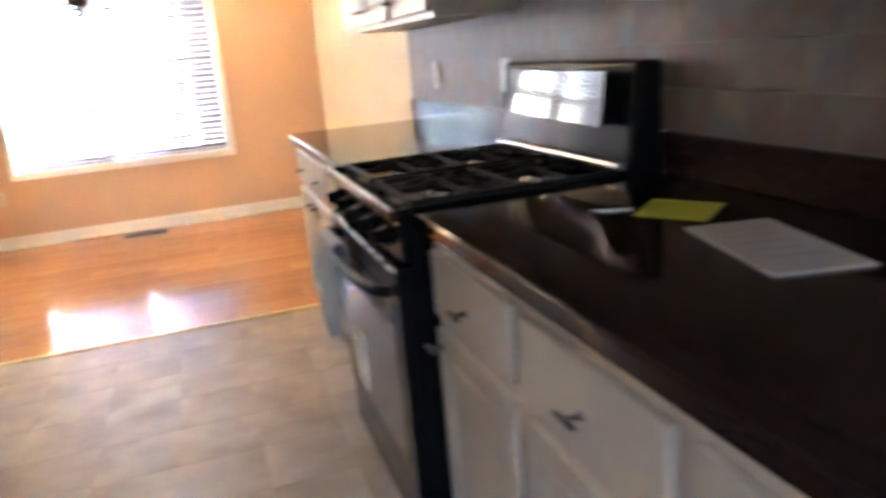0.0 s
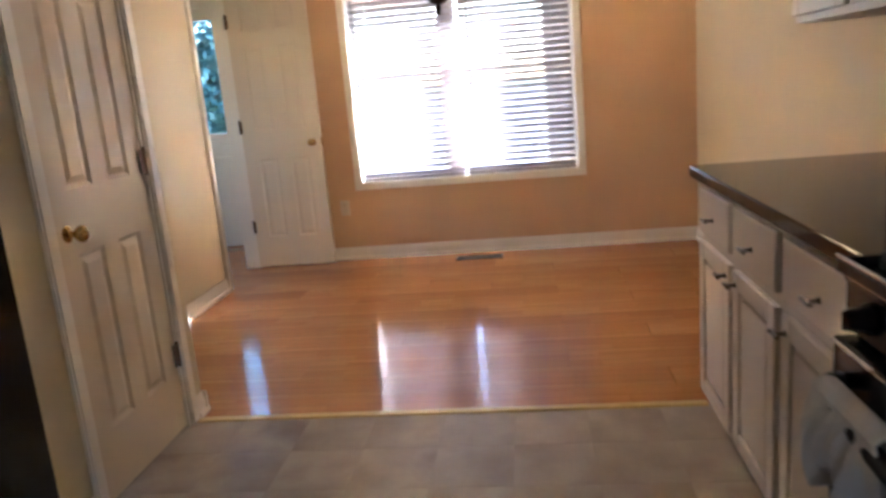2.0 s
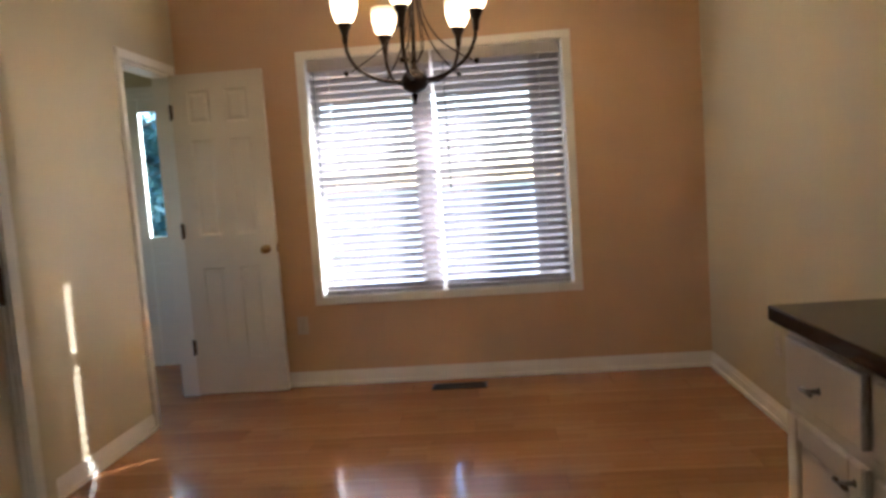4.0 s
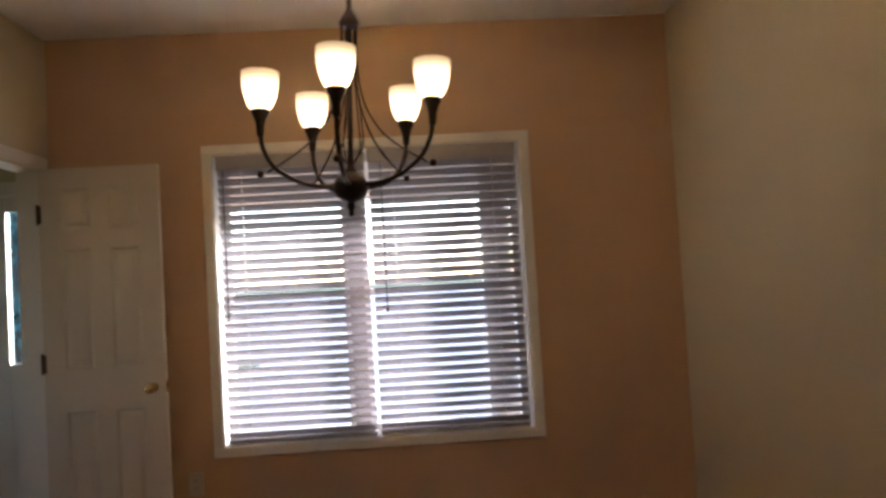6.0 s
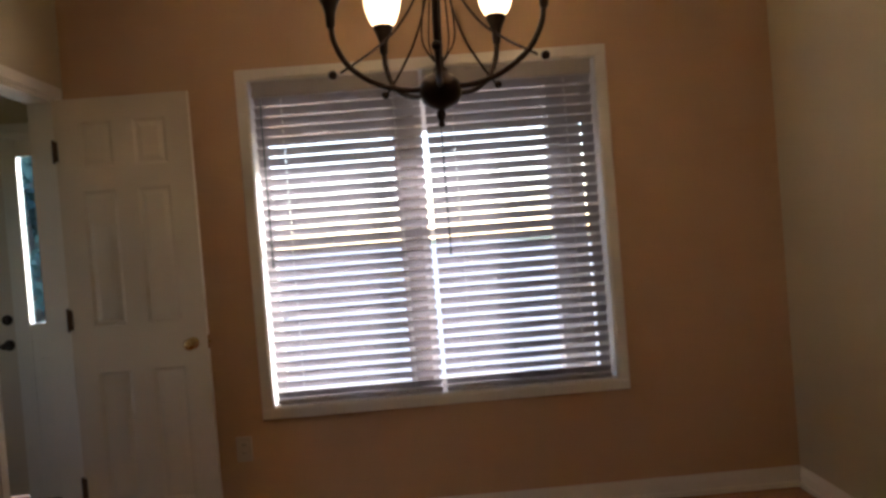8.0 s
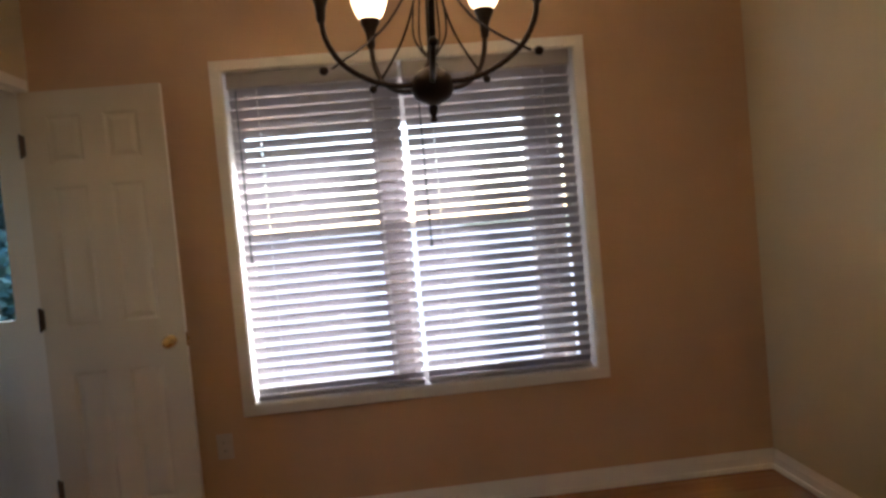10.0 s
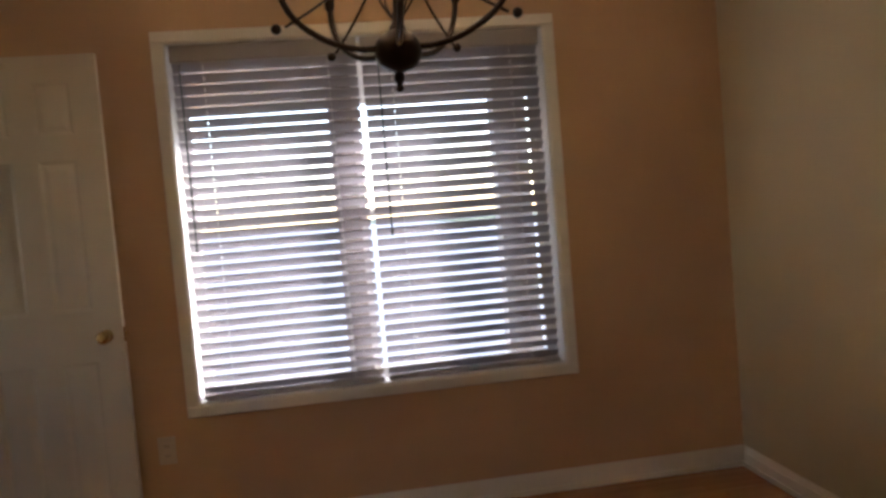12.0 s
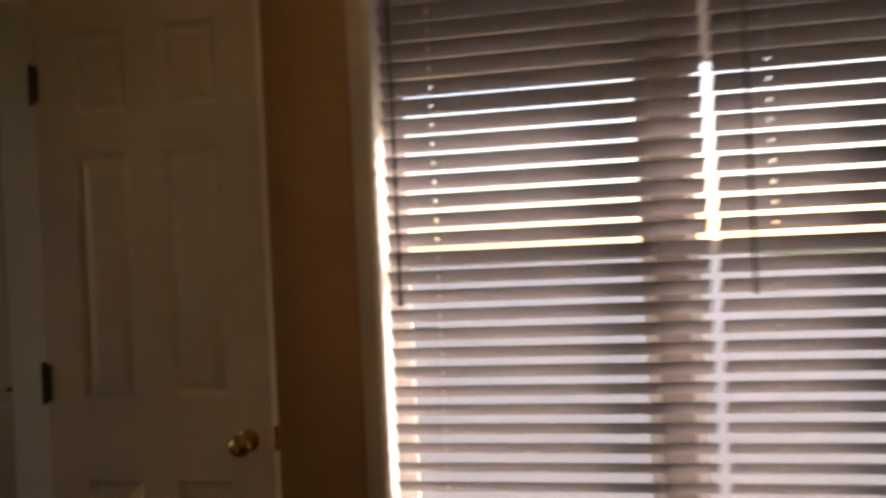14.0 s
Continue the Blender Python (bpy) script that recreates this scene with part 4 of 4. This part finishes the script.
for k in range(5):
    a = radians(-93 + 72 * k)
    c, s = math.cos(a), math.sin(a)

    def P(r, z):
        return (CX + r * c, CY + r * s, z + 0.05 * r * c)

    arm = part("arm", tube(bmesh.new(), spline([P(0.045, 1.712), P(0.10, 1.710), P(0.175, 1.728), P(0.248, 1.774), P(0.287, 1.838), P(0.296, 1.898)], 7), 0.0078, 8), BRONZE, lamp, "", True)
    part("shade_cup", lathe(bmesh.new(), [(0.008, 1.878), (0.012, 1.883), (0.014, 1.916), (0.020, 1.936), (0.029, 1.954), (0.031, 1.966), (0.027, 1.971)], P(0.296, 0), 16), BRONZE, arm, "", True)
    prof = [(0.029, 1.965), (0.042, 1.983), (0.052, 2.011), (0.058, 2.041), (0.0605, 2.068), (0.060, 2.090), (0.0565, 2.090), (0.0565, 2.068), (0.054, 2.041), (0.048, 2.013), (0.037, 1.988), (0.027, 1.972)]
    part("shade", lathe(bmesh.new(), prof, P(0.296, 0), 24), SHADE, arm, "frosted amber glass shade, lit", True)
    bm = lathe(bmesh.new(), [(0.006, 1.972), (0.012, 1.985), (0.012, 1.998), (0.021, 2.022), (0.023, 2.038), (0.017, 2.056), (0.005, 2.064)], P(0.296, 0), 12)
    part("bulb", bm, BULB, arm, "glowing light bulb inside the shade", True)
    b2 = radians(-93 + 72 * k)

    def Q(r, z):
        return (CX + r * math.cos(b2), CY + r * math.sin(b2), z + 0.05 * r * c)

    rod = part("curved_rod", tube(bmesh.new(), spline([Q(0.026, 2.25), Q(0.030, 2.10), Q(0.055, 1.98), Q(0.115, 1.88), Q(0.19, 1.815), Q(0.275, 1.760)], 6), 0.0036, 6), BRONZE, lamp, "", True)
    bm = bmesh.new()
    bmesh.ops.create_uvsphere(bm, u_segments=12, v_segments=8, radius=0.0125, matrix=Matrix.Translation(Q(0.296, 1.755)))
    part("rod_tip", bm, BRONZE, rod, "", True)
    part("inner_rod", tube(bmesh.new(), spline([Q(0.024, 2.24), Q(0.022, 2.08), Q(0.042, 1.93), Q(0.046, 1.84), Q(0.014, 1.785)], 6), 0.003, 6), BRONZE, lamp, "", True)
nlinks = 10
for k in range(nlinks):
    z = 2.352 + (CEILING - 0.06 - 2.352) * (k + 0.5) / nlinks
    pts = []
    for i in range(14):
        a = 2 * math.pi * i / 14
        w, h = 0.009 * math.cos(a), 0.023 * math.sin(a)
        pts.append((CX + (w if k % 2 else 0), CY + (0 if k % 2 else w), z + h))
    part("chain_link", tube(bmesh.new(), pts, 0.0022, 6, True), BRONZE, lamp, "", True)
part("canopy", lathe(bmesh.new(), [(0.006, CEILING - 0.06), (0.014, CEILING - 0.05), (0.03, CEILING - 0.035), (0.056, CEILING - 0.022), (0.064, CEILING - 0.006), (0.064, CEILING + 0.013)], (CX, CY, 0), 24), BRONZE, lamp, "round ceiling canopy", True)

lamp.rotation_euler = (0, radians(2.3), 0)
lamp.location.x += 0.06
lamp.location.z += 0.004

# ---- outside ----
solid("pavement", boxes((-4.9, 1.0, -0.349, 14.0, 160.0, -0.30), (-40.0, 14.0, -0.349, -4.9, 160.0, -0.30)), CONCRETE, "pale concrete drive and street in front of the house", "pavement")
# Pale wall added out of view, filling what the kitchen's back opening looks onto.
solid("backdrop_wall", boxes((-7.0, -12.2, -0.349, 5.0, -12.0, 2.9)), BACKDROP, "unseen pale wall added behind the house, outside the kitchen opening", "wall")
house = thing("house_exterior", (0.3, 1.0, -0.35), "roof overhang, unseen house wing and added shadow block outside the window", "house", kind="structure")
# Wing is out of view; its end sets the shadow edge on the window.
part("wing_wall", boxes((0.30, 0.16, -0.35, 0.44, 1.23, 5.4), (0.44, 1.09, -0.35, 6.0, 1.23, 5.4)), SIDING, house)
part("soffit", boxes((LEFT + 0.01, 0.164, 2.14, 0.29, 0.50, 2.17)), PORCH, house)
part("fascia", boxes((LEFT + 0.01, 0.50, 1.875, 0.29, 0.53, 2.17)), PORCH, house)
# Box added behind the right blind; stands in for a shadow strip there.
part("shadow_block", boxes((-1.025, 0.20, -0.30, -0.868, 0.32, 2.139)), PORCH, house)
part("roof", boxes((HX - 0.5, -8.8, 2.86, 6.0, 0.80, 2.95), (HX - 0.5, 0.80, 2.86, LEFT + 0.3, 1.5, 2.95), (0.25, 0.80, 5.42, 6.0, 1.35, 5.52)), ROOF, house)


def tree(at, height, spread, label, seed):
    """A trunk with limbs and a crown of many small leaves in clumps."""
    rnd = random.Random(seed)
    x, y, z = at
    th = thing("tree", at, label, "tree", "trees in the front yard")
    bm = tube(bmesh.new(), spline([(x, y, z), (x + 0.05, y, z + height * 0.25), (x - 0.06, y + 0.05, z + height * 0.5), (x, y, z + height * 0.85)], 5),
              [0.17 * (1 - 0.8 * i / 15) for i in range(16)], 8)
    tips = []
    for k in range(16):
        h = height * (0.10 + 0.72 * k / 16)
        a = k * 2.4 + rnd.random()
        r = spread * (0.5 + 0.5 * rnd.random()) * (1.05 - 0.5 * k / 16)
        tip = Vector((x + r * math.cos(a), y + r * math.sin(a), z + h + r * 0.5))
        tube(bm, spline([(x, y, z + h), ((x + tip.x) / 2, (y + tip.y) / 2, z + h + r * 0.2), tuple(tip)], 3), [0.05, 0.045, 0.035, 0.028, 0.02, 0.014, 0.008], 5)
        tips += [tip, (tip + Vector((x, y, z + h + 0.3))) / 2]
    part("trunk", bm, BARK, th)
    verts, faces = [], []
    for tip in tips:
        for _ in range(90):
            c = tip + Vector((rnd.gauss(0, 0.34), rnd.gauss(0, 0.34), rnd.gauss(0, 0.26)))
            d = Vector((rnd.uniform(-1, 1), rnd.uniform(-1, 1), rnd.uniform(-1, 1))).normalized()
            e = d.orthogonal().normalized()
            l, w = rnd.uniform(0.07, 0.12), rnd.uniform(0.03, 0.05)
            i = len(verts)
            verts += [c - d * l, c + e * w, c + d * l, c - e * w]
            faces.append((i, i + 1, i + 2, i + 3))
    me = bpy.data.meshes.new("crown")
    me.from_pydata([tuple(v - Vector(at)) for v in verts], [], faces)
    me.materials.append(LEAF)
    ob = new("crown", me)
    ob.parent = th
    return th


tree((-7.2, 7.0, -0.35), 6.0, 2.0, "leafy green tree standing on the front lawn", 3)
tree((-9.4, 10.5, -0.35), 7.5, 2.6, "tall leafy green tree further off on the lawn", 5)
tree((-10.5, 8.2, -0.35), 6.5, 2.4, "leafy green tree seen past the front door", 8)


def hedge(x0, x1, y0, y1, z0, z1, n, label):
    """A dense evergreen screen of many small leaves round short stems."""
    rnd = random.Random(11)
    verts, faces = [], []
    for _ in range(n):
        u = rnd.random()
        c = Vector((x0 + (x1 - x0) * u, rnd.uniform(y0, y1), z0 + (z1 - z0) * (0.82 + 0.18 * math.sin(u * 23) * math.sin(u * 9 + 1)) * rnd.random() ** 0.8))
        d = Vector((rnd.uniform(-1, 1), rnd.uniform(-1, 1), rnd.uniform(-1, 1))).normalized()
        e = d.orthogonal().normalized()
        l, w = rnd.uniform(0.06, 0.12), rnd.uniform(0.025, 0.05)
        i = len(verts)
        verts += [tuple(c - d * l), tuple(c + e * w), tuple(c + d * l), tuple(c - e * w)]
        faces.append((i, i + 1, i + 2, i + 3))
    me = bpy.data.meshes.new("hedge")
    me.from_pydata(verts, [], faces)
    me.materials.append(LEAF)
    return tagged(new("hedge", me), label, "hedge", kind="stuff")


hedge(-13.0, -5.2, 7.6, 8.8, -0.35, 3.6, 42000, "dense dark green hedge across the front lawn")

# ---- floor and wall pieces ----
TS, g = 0.2705, 0.0016
tm = mesh_of("tile", boxes((-TS / 2 + g / 2, -TS / 2 + g / 2, -0.0012, TS / 2 - g / 2, TS / 2 - g / 2, 0.0), bevel=0.0005), VTILE)
tx = -2.108 + TS / 2
nx0 = -2
for i in range(nx0, 6):
    for j in range(0, 20):
        cx, cy = tx + i * TS, SEAM - 0.012 - TS / 2 - j * TS
        piece("tile", tm, kitchen_floor, (cx, cy, 0.0))

PL, PW = 1.22, 0.192
pm = mesh_of("plank", boxes((-PL / 2 + 0.0004, -PW / 2 + 0.0004, -0.008, PL / 2 - 0.0004, PW / 2 - 0.0004, 0.0), bevel=0.0009), FLOORWOOD)
row, cut = 0, {}
y = SEAM + PW / 2 + 0.0
while y < HALL_Y:
    x = -3.9 - 0.41 * (row % 3) + PL / 2 - 1.22
    lo = HX if y > -2.2 else LEFT - 0.05
    hi = 0.06 if y < 0.08 else LEFT + 0.02
    while x < hi + PL / 2:
        a, b = max(x - PL / 2, lo), min(x + PL / 2, hi)
        if b - a > PL - 0.001:
            piece("plank", pm, floor, (x, y, 0.0))
        elif b - a > 0.03:
            key = round(b - a, 3)
            if key not in cut:
                cut[key] = mesh_of("plank", boxes((-key / 2 + 0.0004, -PW / 2 + 0.0004, -0.008, key / 2 - 0.0004, PW / 2 - 0.0004, 0.0), bevel=0.0009), FLOORWOOD)
            piece("plank", cut[key], floor, ((a + b) / 2, y, 0.0))
        x += PL
    row += 1
    y += PW

BT = 0.1
bt = mesh_of("tile", boxes((-0.0022, -BT / 2 + 0.0012, -BT / 2 + 0.0012, 0.002, BT / 2 - 0.0012, BT / 2 - 0.0012), bevel=0.0007), STONE)
for r in range(-1, 4):
    for k in range(22 if r < 0 else 0, 44):
        yy = -2.845 - BT / 2 - k * BT - (BT / 2 if r % 2 else 0)
        if yy < -7.2:
            continue
        o = piece("tile", bt, backsplash, (-0.006 + random.uniform(-0.0005, 0.0005), yy, 1.067 + r * BT))
